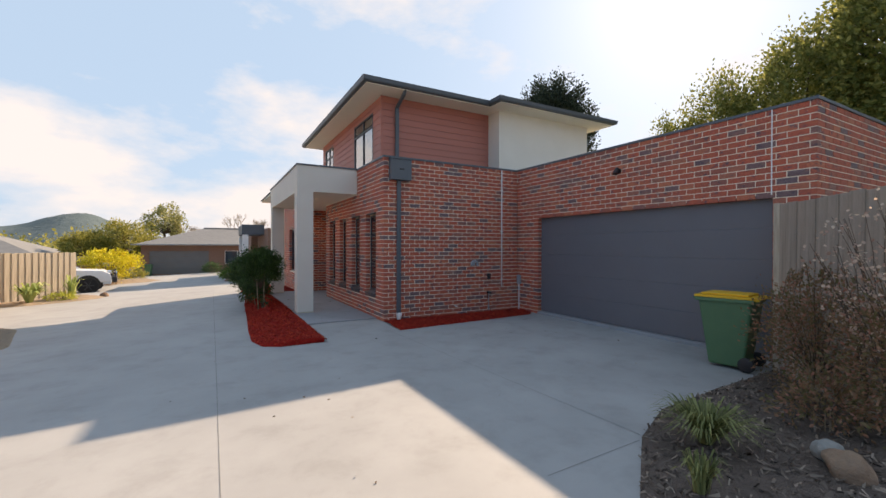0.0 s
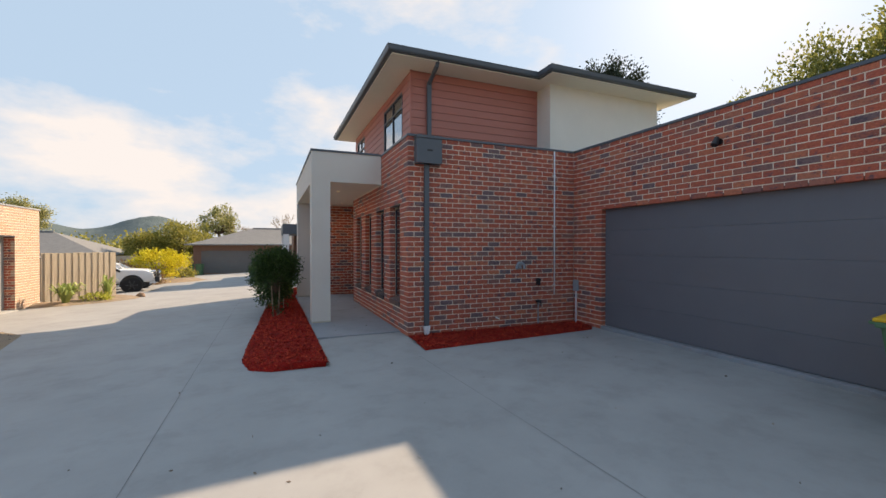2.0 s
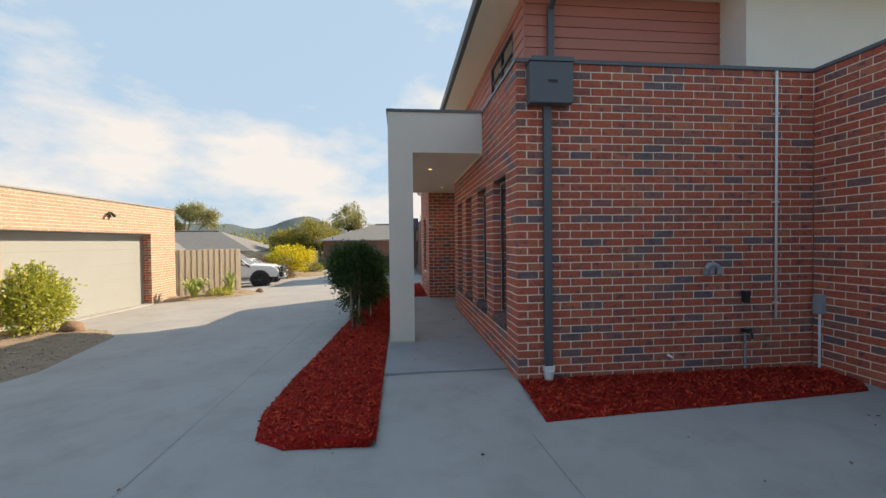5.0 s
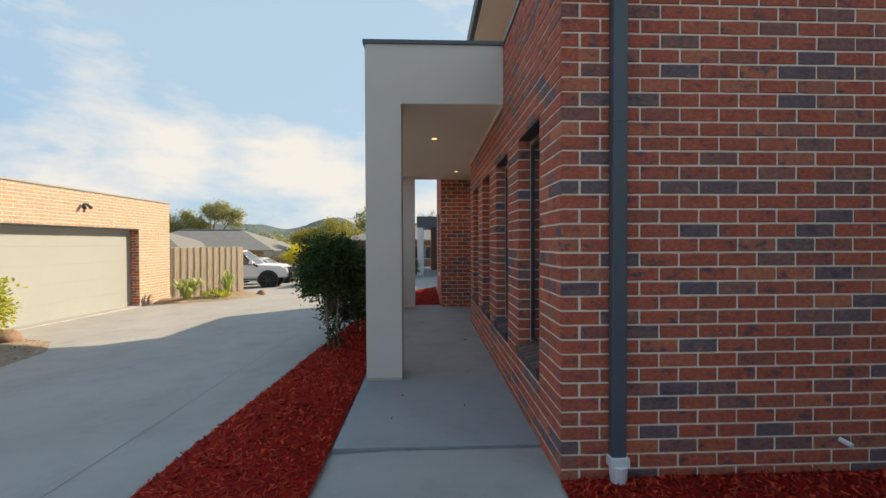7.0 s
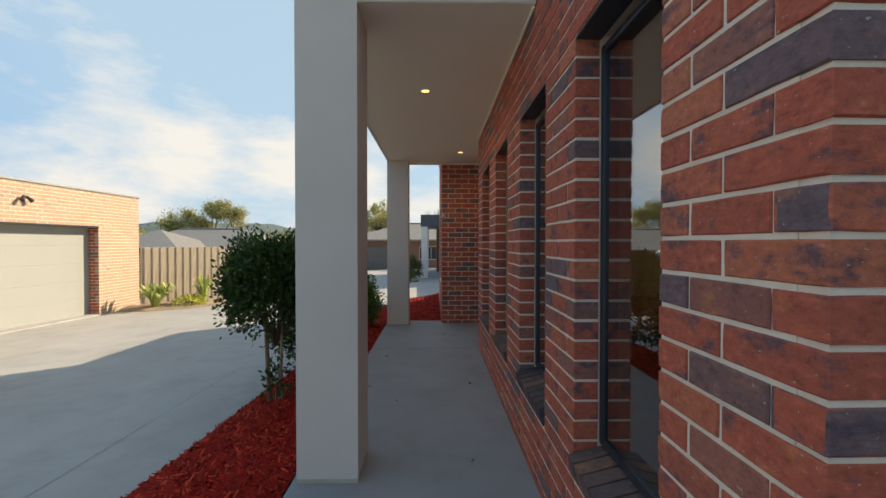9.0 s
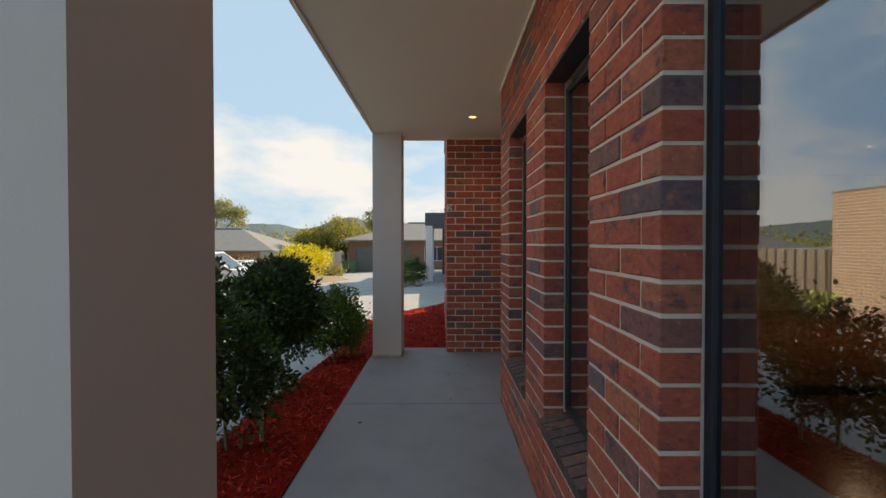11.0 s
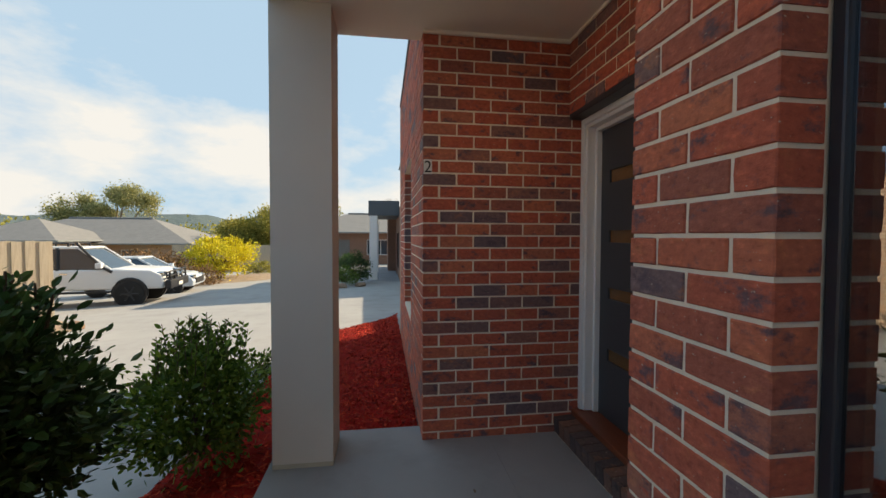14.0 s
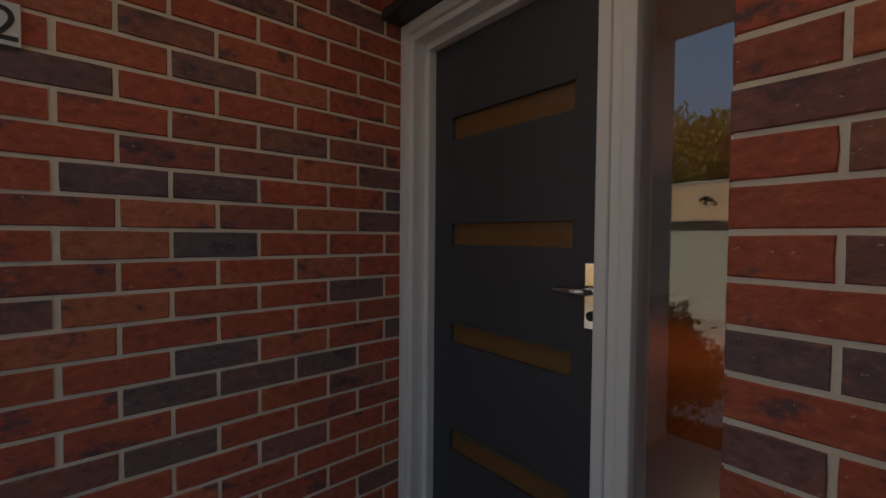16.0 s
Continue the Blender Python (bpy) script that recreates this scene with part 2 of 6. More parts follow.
M_PVC = material("white_pvc", (0.75, 0.75, 0.74), (0.68, 0.68, 0.66), 0.4, scale=8)
M_BOARD = material("weatherboard_paint", (0.5, 0.18, 0.13), (0.44, 0.155, 0.11), 0.55, scale=2, fine=70, bump=0.1, stretch=(0.3, 0.3, 3))
# portico render lightened: glare and bounced light upstairs put into the colour
M_UPPER = material("glare_lightened_render", (0.84, 0.78, 0.67), (0.79, 0.73, 0.62), 0.85, scale=1.6, fine=260, bump=0.25, dist=0.002)
M_ALU = material("window_aluminium", (0.045, 0.05, 0.06), (0.036, 0.04, 0.048), 0.38, metal=0.3, scale=3, bump=0.02)
M_GLASS = glass_material("window_glass", (0.6, 0.62, 0.6), 0.26)
M_CLEAR = glass_material("sidelight_glass", (0.9, 0.9, 0.88), 0.12)
M_ROOF = material("grey_roof", (0.13, 0.135, 0.14), (0.1, 0.103, 0.108), 0.6, scale=3, fine=30, bump=0.3)
M_ROOF2 = material("pale_roof_tile", (0.21, 0.205, 0.195), (0.16, 0.155, 0.15), 0.7, scale=2.5, fine=18, bump=0.5, dist=0.03)
M_MULCH = material("red_mulch", (0.46, 0.022, 0.014), (0.18, 0.008, 0.007), 1.0, scale=9, fine=70, bump=1.0, fine_mix=0.55, dist=0.03, spec=0.1)
M_BARK = material("brown_mulch", (0.16, 0.115, 0.09), (0.085, 0.062, 0.05), 0.95, scale=8, fine=60, bump=1.0, fine_mix=0.5, dist=0.03)
M_DIRT = material("dry_soil", (0.34, 0.26, 0.18), (0.22, 0.16, 0.11), 0.95, scale=4, fine=50, bump=0.8, dist=0.02)
M_GRASS = material("grass_land", (0.12, 0.13, 0.05), (0.08, 0.1, 0.04), 0.95, scale=0.15, fine=3, bump=0.5, dist=0.05)
# distance haze is put into the hill colour, greyed and blued
M_HAZED_HILL = material("hazed_wooded_hill", (0.13, 0.165, 0.165), (0.075, 0.1, 0.105), 1.0, scale=0.012, fine=0.09, bump=1.0, fine_mix=0.5, dist=6.0, spec=0.1)
M_WOOD = material("weathered_paling", (0.54, 0.46, 0.35), (0.31, 0.255, 0.19), 0.9, scale=5, fine=60, bump=0.5, stretch=(6, 6, 0.6), dist=0.006)
M_OLDWOOD = material("old_grey_paling", (0.4, 0.33, 0.27), (0.2, 0.16, 0.125), 0.9, scale=3, fine=40, bump=0.6, stretch=(7, 7, 0.7), dist=0.008)
M_FLOOR = material("jarrah_timber", (0.17, 0.045, 0.02), (0.11, 0.028, 0.014), 0.18, scale=3, fine=40, bump=0.05, stretch=(0.4, 5, 1))
M_SILLWOOD = material("stained_timber_sill", (0.23, 0.06, 0.025), (0.15, 0.04, 0.018), 0.45, scale=4, fine=40, stretch=(5, 0.5, 1))
M_PLASTER = material("interior_plaster", (0.38, 0.3, 0.23), (0.35, 0.275, 0.21), 0.8, scale=1)
M_AMBER = material("amber_glazing", (0.2, 0.105, 0.04), (0.16, 0.08, 0.03), 0.22, scale=20, fine=150, bump=0.2)
M_CHROME = material("polished_chrome", (0.75, 0.74, 0.72), (0.7, 0.69, 0.67), 0.12, metal=1.0, bump=0.0)
M_BLACK = material("black_plastic", (0.02, 0.02, 0.022), (0.014, 0.014, 0.016), 0.5)
M_RUBBER = material("tyre_rubber", (0.018, 0.018, 0.018), None, 0.85)
M_BINGREEN = material("green_bin_plastic", (0.075, 0.17, 0.08), (0.062, 0.145, 0.07), 0.5, scale=4, fine=80, bump=0.06)
M_BINYELLOW = material("yellow_lid_plastic", (0.75, 0.43, 0.01), (0.68, 0.37, 0.008), 0.45, scale=4)
M_GREYPLASTIC = material("grey_plastic", (0.3, 0.32, 0.34), (0.26, 0.28, 0.3), 0.5)
M_TAUPE = material("taupe_panel_paint", (0.17, 0.16, 0.15), (0.15, 0.14, 0.132), 0.55, scale=1.5, fine=60, bump=0.05)
M_CARWHITE = material("white_car_paint", (0.72, 0.72, 0.72), (0.7, 0.7, 0.7), 0.18, bump=0.0)
M_CARBLUE = material("pale_car_paint", (0.55, 0.6, 0.66), (0.53, 0.58, 0.64), 0.18, bump=0.0)
M_CARGLASS = material("car_glass", (0.03, 0.045, 0.06), (0.03, 0.04, 0.05), 0.05, bump=0.0, spec=0.9)
M_TRUNK = material("pale_bark", (0.36, 0.28, 0.19), (0.2, 0.15, 0.1), 0.9, scale=12, fine=60, bump=0.6)
M_TWIG = material("brown_twig", (0.13, 0.09, 0.06), (0.08, 0.055, 0.04), 0.9)
M_ROCK = material("brown_rock", (0.3, 0.2, 0.13), (0.19, 0.12, 0.08), 0.9, scale=5, fine=30, bump=0.7, dist=0.02)
M_PALEROCK = material("pale_rock", (0.3, 0.29, 0.265), (0.2, 0.195, 0.18), 0.9, scale=5, fine=30, bump=0.7, dist=0.02)
M_LEAF = leaf_material("dark_shrub_leaf", (0.02, 0.046, 0.014), (0.1, 0.17, 0.042), 0.35, 0.3)
M_LEAF2 = leaf_material("bright_shrub_leaf", (0.045, 0.095, 0.014), (0.2, 0.3, 0.04), 0.5, 0.35)
M_LIME = leaf_material("lime_shrub_leaf", (0.32, 0.36, 0.05), (0.66, 0.63, 0.14), 0.45, 0.35)
M_WATTLE = leaf_material("yellow_wattle_bloom", (0.6, 0.5, 0.02), (0.85, 0.76, 0.08), 0.8)
M_GUM = leaf_material("gum_leaf", (0.22, 0.23, 0.09), (0.55, 0.5, 0.22), 0.6, 0.35)
M_TREE = leaf_material("tree_leaf", (0.12, 0.145, 0.035), (0.36, 0.34, 0.1), 0.6, 0.45)
M_OLIVE = leaf_material("olive_tree_leaf", (0.19, 0.19, 0.04), (0.52, 0.45, 0.11), 0.6, 0.4)
M_CONIFER = leaf_material("conifer_needle", (0.025, 0.035, 0.022), (0.065, 0.08, 0.045), 0.7, 0.15)
M_REDLEAF = leaf_material("russet_shrub_leaf", (0.13, 0.08, 0.035), (0.36, 0.2, 0.09), 0.6)
M_RUSSET = leaf_material("russet_green_leaf", (0.15, 0.14, 0.055), (0.44, 0.2, 0.14), 0.6, 0.4)
M_BLOOM = leaf_material("cream_blossom", (0.42, 0.26, 0.2), (0.75, 0.62, 0.48), 0.8, 0.4)
M_BLADE = leaf_material("grass_blade", (0.1, 0.12, 0.04), (0.3, 0.3, 0.11), 0.6)
M_AGAVE = leaf_material("agave_leaf", (0.24, 0.31, 0.09), (0.5, 0.55, 0.17), 0.5, 0.25)
M_CHIP = leaf_material("red_bark_chip", (0.13, 0.006, 0.006), (0.66, 0.07, 0.026), 1.0, 0.0)
M_CHIP2 = leaf_material("brown_bark_chip", (0.06, 0.045, 0.038), (0.34, 0.26, 0.2), 0.9, 0.0)
M_LAMP = glow_material("downlight_glow", (1.0, 0.6, 0.2), 1.1)
M_SIGN = material("number_plate_white", (0.78, 0.77, 0.72), (0.72, 0.7, 0.66), 0.5)


# ---- builders ----
class Mesh:
    """Collects shapes for one mesh."""

    def __init__(self):
        self.v, self.f = [], []

    def add(self, verts, faces):
        n = len(self.v)
        self.v += [tuple(p) for p in verts]
        self.f += [tuple(i + n for i in q) for q in faces]
        return self

    def box(self, x0, y0, z0, x1, y1, z1, bevel=0.0, m=None):
        c = min(bevel, 0.49 * min(abs(x1 - x0), abs(y1 - y0), abs(z1 - z0)))
        if c > 0:
            bm = bmesh.new()
            bmesh.ops.create_cube(bm, size=1)
            for p in bm.verts:
                p.co = ((x0 + x1) / 2 + p.co.x * (x1 - x0), (y0 + y1) / 2 + p.co.y * (y1 - y0), (z0 + z1) / 2 + p.co.z * (z1 - z0))
            bmesh.ops.bevel(bm, geom=bm.edges[:], offset=c, segments=2, affect="EDGES", profile=0.6)
            bm.verts.index_update()
            vs, fs = [p.co.copy() for p in bm.verts], [[p.index for p in f.verts] for f in bm.faces]
            bm.free()
        else:
            vs = [Vector(p) for p in ((x0, y0, z0), (x1, y0, z0), (x1, y1, z0), (x0, y1, z0), (x0, y0, z1), (x1, y0, z1), (x1, y1, z1), (x0, y1, z1))]
            fs = [(0, 3, 2, 1), (4, 5, 6, 7), (0, 1, 5, 4), (1, 2, 6, 5), (2, 3, 7, 6), (3, 0, 4, 7)]
        return self.add([m @ p for p in vs] if m else vs, fs)

    def tube(self, points, radii, sides=8, cap=True):
        """A round limb along points with a radius at each."""
        pts = [Vector(p) for p in points]
        vs, fs = [], []
        for i, p in enumerate(pts):
            d = (pts[min(i + 1, len(pts) - 1)] - pts[max(i - 1, 0)]).normalized()
            a = d.cross(Vector((0, 0, 1)) if abs(d.z) < 0.9 else Vector((1, 0, 0))).normalized()
            b = d.cross(a)
            r = radii[i] if hasattr(radii, "__len__") else radii
            vs += [p + (a * math.cos(k * math.tau / sides) + b * math.sin(k * math.tau / sides)) * r for k in range(sides)]
        for i in range(len(pts) - 1):
            for k in range(sides):
                a, b = i * sides + k, i * sides + (k + 1) % sides
                fs.append((a, b, b + sides, a + sides))
        if cap:
            fs.append(tuple(range(sides))[::-1])
            fs.append(tuple(range((len(pts) - 1) * sides, len(pts) * sides)))
        return self.add(vs, fs)

    def prism(self, outline, z0, z1):
        n = len(outline)
        vs = [(x, y, z0) for x, y in outline] + [(x, y, z1) for x, y in outline]
        fs = [tuple(range(n))[::-1], tuple(range(n, 2 * n))] + [(i, (i + 1) % n, n + (i + 1) % n, n + i) for i in range(n)]
        return self.add(vs, fs)

    def data(self, name, mat, smooth=False):
        me = bpy.data.meshes.new(name)
        me.from_pydata(self.v, [], self.f)
        me.materials.append(mat)
        if smooth:
            me.polygons.foreach_set("use_smooth", [True] * len(me.polygons))
        me.update()
        return me


def part(name, mesh, mat, parent=None, label="", smooth=False, kind=""):
    ob = new(name, mesh.data(name, mat, smooth))
    if parent:
        ob.parent = parent
    return tagged(ob, label, kind=kind)


def thing(name, label, category, m=None, group="", kind=""):
    ob = new(name)
    ob.empty_display_size = 0.1
    if m is not None:
        ob.matrix_world = m
    return tagged(ob, label, category, group, kind)


def structure(name, mesh, mat, label="", category=""):
    return tagged(part(name, mesh, mat), label, category, kind="structure")


def ground_z(x, y):
    """Height of the ground: level beside the house, falling gently away from it."""
    return 0.035 * min(0.0, x + 1.0) * min(1.0, max(0.0, (y + 9) / 9)) - 0.02 * max(0.0, y) - 0.012 * min(12.0, max(0.0, y - 11)) - 0.012


# ---- brickwork ----
COURSE, JOINT0 = 0.086, 0.052
BRICK_MESHES = {}


def brick_verts(length, h, d=0.105, c=0.004):
    """A plain chamfered brick, its face at y 0."""
    a, b = length / 2, h / 2
    v = [(-a, c, -b), (a, c, -b), (a, c, b), (-a, c, b), (-a + c, 0, -b + c), (a - c, 0, -b + c), (a - c, 0, b - c), (-a + c, 0, b - c), (-a, d, -b), (a, d, -b), (a, d, b), (-a, d, b)]
    f = [(4, 5, 6, 7), (0, 1, 5, 4), (1, 2, 6, 5), (2, 3, 7, 6), (3, 0, 4, 7), (1, 0, 8, 9), (2, 1, 9, 10), (3, 2, 10, 11), (0, 3, 11, 8)]
    return v, f


def worn_brick_verts(length, h, rng, d=0.105, c=0.0035):
    """A brick with uneven, rounded edges, as it comes from the kiln."""
    a, b = length / 2, h / 2
    k = 4 if length > 0.15 else 2
    ring = [(-a + length * i / k, -b) for i in range(k)] + [(a, -b), (a, 0)] + [(a - length * i / k, b) for i in range(k)] + [(-a, b), (-a, 0)]
    n = len(ring)
    outer, inner = [], []
    for x, z in ring:
        corner = abs(abs(x) - a) < 1e-6 and abs(abs(z) - b) < 1e-6
        pull = rng.uniform(0.0, 0.0022) if corner else rng.uniform(-0.0016, 0.001)
        ox = x - math.copysign(pull, x) if abs(abs(x) - a) < 1e-6 else x
        oz = z - math.copysign(pull, z) if abs(abs(z) - b) < 1e-6 else z
        e = c * rng.uniform(0.5, 1.2)
        outer.append((ox, c, oz))
        inner.append((ox - math.copysign(e, x) * (abs(abs(x) - a) < 1e-6), rng.uniform(-0.0006, 0.0006), oz - math.copysign(e, z) * (abs(abs(z) - b) < 1e-6)))
    back = [(x, d, z) for x, _, z in outer]
    f = [tuple(range(n, 2 * n))]
    for i in range(n):
        j = (i + 1) % n
        f += [(i, j, n + j, n + i), (j, i, 2 * n + i, 2 * n + j)]
    return outer + inner + back, f


def wall_core(name, o, u, n, length, z0, z1, opens, thick, label, inset=0.005, mat=None, skip=0.0):
    """The mortar core of a brick wall, with its openings cut through."""
    us = sorted({0.0, length, *(q for a in opens for q in (a[0] - inset, a[1] + inset) if 0 < q < length)})
    zs = sorted({z0, z1, *(q for a in opens for q in (a[2] - inset, a[3] + inset) if z0 < q < z1)})
    g = Mesh()
    for a, b in zip(us, us[1:]):
        for c, d in zip(zs, zs[1:]):
            if any(p[0] - inset <= (a + b) / 2 <= p[1] + inset and p[2] - inset <= (c + d) / 2 <= p[3] + inset for p in opens):
                continue
            e0 = max(inset + 0.002, skip) if a == 0 else 0
            e1 = inset + 0.002 if b == length else 0
            q = [o + u * (a + e0) - n * inset, o + u * (b - e1) - n * inset, o + u * (b - e1) - n * thick, o + u * (a + e0) - n * thick]
            vs = [Vector((p.x, p.y, c)) for p in q] + [Vector((p.x, p.y, d)) for p in q]
            g.add(vs, [(0, 3, 2, 1), (4, 5, 6, 7), (0, 1, 5, 4), (1, 2, 6, 5), (2, 3, 7, 6), (3, 0, 4, 7)])
    return structure(name, g, mat or M_MORTAR, label, "brick wall")


def lay_bricks(wall, o, u, n, length, z0, z1, opens, even=0.0, odd=0.12, lead=False, near=None, mat=None, limit=290, seed=1, anchors=()):
    """Running bond over a wall face. near: (u0, u1, z0, z1), the stretch whose bricks are objects of their own."""
    rng = random.Random(seed)
    turn = Matrix((u, -n, Vector((0, 0, 1)))).transposed().to_4x4()
    mat = mat or M_BRICK
    rest, made = Mesh(), 0
    c = math.floor((z0 - JOINT0) / COURSE)
    while JOINT0 + c * COURSE < z1:
        za, zb = max(z0, JOINT0 + c * COURSE + 0.005), min(z1, JOINT0 + (c + 1) * COURSE - 0.005)
        s = even if c % 2 == 0 else odd
        zm = (za + zb) / 2
        c += 1
        if zb - za < 0.018:
            continue
        cuts = [(p[0], p[1]) for p in opens if p[2] < zm < p[3]]
        spans = [(s + k * 0.24, s + k * 0.24 + 0.23) for k in range(int(length / 0.24) + 2)]
        if lead and s > 0.1:
            spans.insert(0, (0.0, s - 0.01))
        if anchors:
            spans = []
            for p, q in zip(anchors, (*anchors[1:], length + 0.01)):
                s = (odd + even - s) if p == anchors[-1] else s
                at = [p] + [p + s + i * 0.24 for i in range(int((q - p) / 0.24) + 2) if 0.05 < p + s + i * 0.24 - p < q - p - 0.07] + [q]
                spans += [(m0, m1 - 0.01) for m0, m1 in zip(at, at[1:])]
        row = []
        for a, b in spans:
            bits = [(a, min(b, length))]
            for p, q in cuts:
                bits = [w for x, y in bits for w in ((x, min(y, p)), (max(x, q), y)) if w[1] - w[0] > 0]
            row += [list(w) for w in bits if w[1] - w[0] > 0.06]
        for p, q in cuts + [(length, 99)]:
            for w in row:
                if 0 < p - w[1] < 0.08:
                    w[1] = p
                if 0 < w[0] - q < 0.08:
                    w[0] = q
        for a1, b1 in row:
            if b1 - a1 > 0.03:
                ln, h = round(b1 - a1, 3), round(zb - za, 3)
                at = o + u * ((a1 + b1) / 2) + n * rng.uniform(-0.0015, 0.0015)
                pm = Matrix.Translation((at.x, at.y, zm)) @ turn
                if near and made < limit and near[0] <= a1 <= near[1] and near[2] <= zm <= near[3]:
                    key = (ln, h, mat.name, made % 7)
                    if key not in BRICK_MESHES:
                        BRICK_MESHES[key] = Mesh().add(*worn_brick_verts(ln, h, rng)).data("brick", mat)
                    ob = new("brick", BRICK_MESHES[key])
                    ob.parent, ob.matrix_world = wall, pm
                    made += 1
                else:
                    v, f = worn_brick_verts(ln, h, rng) if mat == M_BRICK else brick_verts(ln, h)
                    rest.add([pm @ Vector(p) for p in v], f)
    if rest.f:
        part("brickwork", rest, mat, wall, kind="stuff")


X, Y, Z = Vector((1, 0, 0)), Vector((0, 1, 0)), Vector((0, 0, 1))
TOP = 3.41

# ---- ground ----
def sheet(name, xs, ys, f, mat, label="", category="", keep=None):
    vs = [(x, y, f(x, y)) for y in ys for x in xs]
    w = len(xs)
    fs = []
    for j in range(len(ys) - 1):
        for i in range(w - 1):
            if keep is None or keep((xs[i] + xs[i + 1]) / 2, (ys[j] + ys[j + 1]) / 2):
                fs.append((j * w + i, j * w + i + 1, (j + 1) * w + i + 1, (j + 1) * w + i))
    g = Mesh()
    g.v, g.f = vs, fs
    ob = structure(name, g, mat, label, category)
    ob.data.polygons.foreach_set("use_smooth", [True] * len(fs))
    return ob


far = [-2500, -900, -300, -120, -60]
sheet("ground", far + [-40 + 2 * i for i in range(41)] + [60, 120, 300, 900, 2500], far + [-40 + 2 * i for i in range(51)] + [100, 200, 500, 1200, 2500],
      lambda x, y: ground_z(max(-20, x), min(42, y)) - 0.08 - 0.012 * max(0, math.hypot(x, y) - 40) ** 0.9, M_GRASS, "dry grassy land falling away to the valley", "ground")
PATH_EDGE = -1.44
driveway = sheet("driveway", [-16 + 0.5 * i for i in range(40)] + [4.2], [-16 + 0.5 * i for i in range(109)], ground_z, M_CONC,
                 "shared grey concrete driveway with faint tyre stains", "driveway")


def joint(parent, a, b, w=0.005):
    """A sawn joint in concrete."""
    d = (Vector(b) - Vector(a)).normalized()
    s = Vector((-d.y, d.x)) * w / 2
    n = max(2, int((Vector(b) - Vector(a)).length / 0.5) + 1)
    g = Mesh()
    for i in range(n):
        p, q = Vector(a).lerp(Vector(b), i / n), Vector(a).lerp(Vector(b), (i + 1) / n)
        z0, z1 = ground_z(*p) + 0.0025, ground_z(*q) + 0.0025
        g.add([(p.x - s.x, p.y - s.y, z0), (p.x + s.x, p.y + s.y, z0), (q.x + s.x, q.y + s.y, z1), (q.x - s.x, q.y - s.y, z1)], [(3, 2, 1, 0)])
    return part("control_joint", g, M_JOINT, parent)


for a, b in (((-3.03, -9.0), (-3.05, -1.8)), ((-0.1, -3.7), (0.0, -5.9)), ((-1.1, -5.98), (-0.1, -5.95)), ((-0.1, -3.7), (-0.24, -1.2)), ((PATH_EDGE, 0.421), (-0.012, 0.424)),
             ((-3.05, -1.8), (-3.1, 12)), ((-9.4, 9.0), (-2.4, 9.0))):
    joint(driveway, a, b)

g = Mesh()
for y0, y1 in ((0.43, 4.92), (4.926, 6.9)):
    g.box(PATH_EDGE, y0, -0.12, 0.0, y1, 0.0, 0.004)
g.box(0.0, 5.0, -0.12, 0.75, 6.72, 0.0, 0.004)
pavement = structure("pavement", g, M_SHADED_CONC, "grey concrete porch path with a sawn joint", "path")


def bed(name, edge, dome, mat, label, inner, category="garden bed"):
    """A planting bed between a line of outer points and a line of inner points, gently domed."""
    g = Mesh()
    rows = 14
    n = 60
    def at(line, s):
        s = s * (len(line) - 1)
        i = min(int(s), len(line) - 2)
        return Vector(line[i]).lerp(Vector(line[i + 1]), s - i)
    for i in range(n + 1):
        p, q = at(edge, i / n), at(inner, i / n)
        for j in range(rows + 1):
            w = j / rows
            r = p.lerp(q, w)
            z = ground_z(r.x, r.y) * (1 - w) + w * min(0.0, ground_z(r.x, r.y) + 0.1) + dome * math.sin(math.pi * w) ** 0.6
            z += 0.02 * noise.noise(Vector((r.x * 5, r.y * 5, 0))) * (0.2 + math.sin(math.pi * w)) + 0.003
            g.v.append((r.x, r.y, z))
    for i in range(n):
        for j in range(rows):
            a = i * (rows + 1) + j
            g.f.append((a, a + 1, a + rows + 2, a + rows + 1))
    return structure(name, g, mat, label, category), g


def scatter(name, sheet_mesh, count, size, mat, label, category, seed=3, flat=0.5, lift=0.006):
    """Loose flakes lying over a bed."""
    rng = np.random.default_rng(seed)
    v = np.array(sheet_mesh.v)
    f = np.array(sheet_mesh.f)
    a, b, c = v[f[:, 0]], v[f[:, 1]], v[f[:, 3]]
    area = np.linalg.norm(np.cross(b - a, c - a), axis=1)
    pick = rng.choice(len(f), count, p=area / area.sum())
    s, t = rng.random((2, count, 1))
    p = a[pick] + s * (b[pick] - a[pick]) + t * (c[pick] - a[pick])
    p[:, 2] += lift
    ang = rng.random(count) * math.tau
    tilt = rng.normal(0, flat, count)
    ln, wd = size * rng.uniform(0.5, 1.6, count), size * rng.uniform(0.15, 0.4, count)
    d = np.stack([np.cos(ang) * np.cos(tilt), np.sin(ang) * np.cos(tilt), np.sin(tilt)], 1)
    e = np.stack([-np.sin(ang), np.cos(ang), rng.normal(0, flat, count)], 1)
    q = np.stack([p - d * ln[:, None] / 2 - e * wd[:, None] / 2, p + d * ln[:, None] / 2 - e * wd[:, None] / 3, p + d * ln[:, None] / 2 + e * wd[:, None] / 3, p - d * ln[:, None] / 2 + e * wd[:, None] / 2], 1).reshape(-1, 3)
    me = bpy.data.meshes.new(name)
    me.from_pydata(q.tolist(), [], np.arange(count * 4).reshape(-1, 4).tolist())
    me.materials.append(mat)
    return tagged(new(name, me), label, category, kind="stuff")


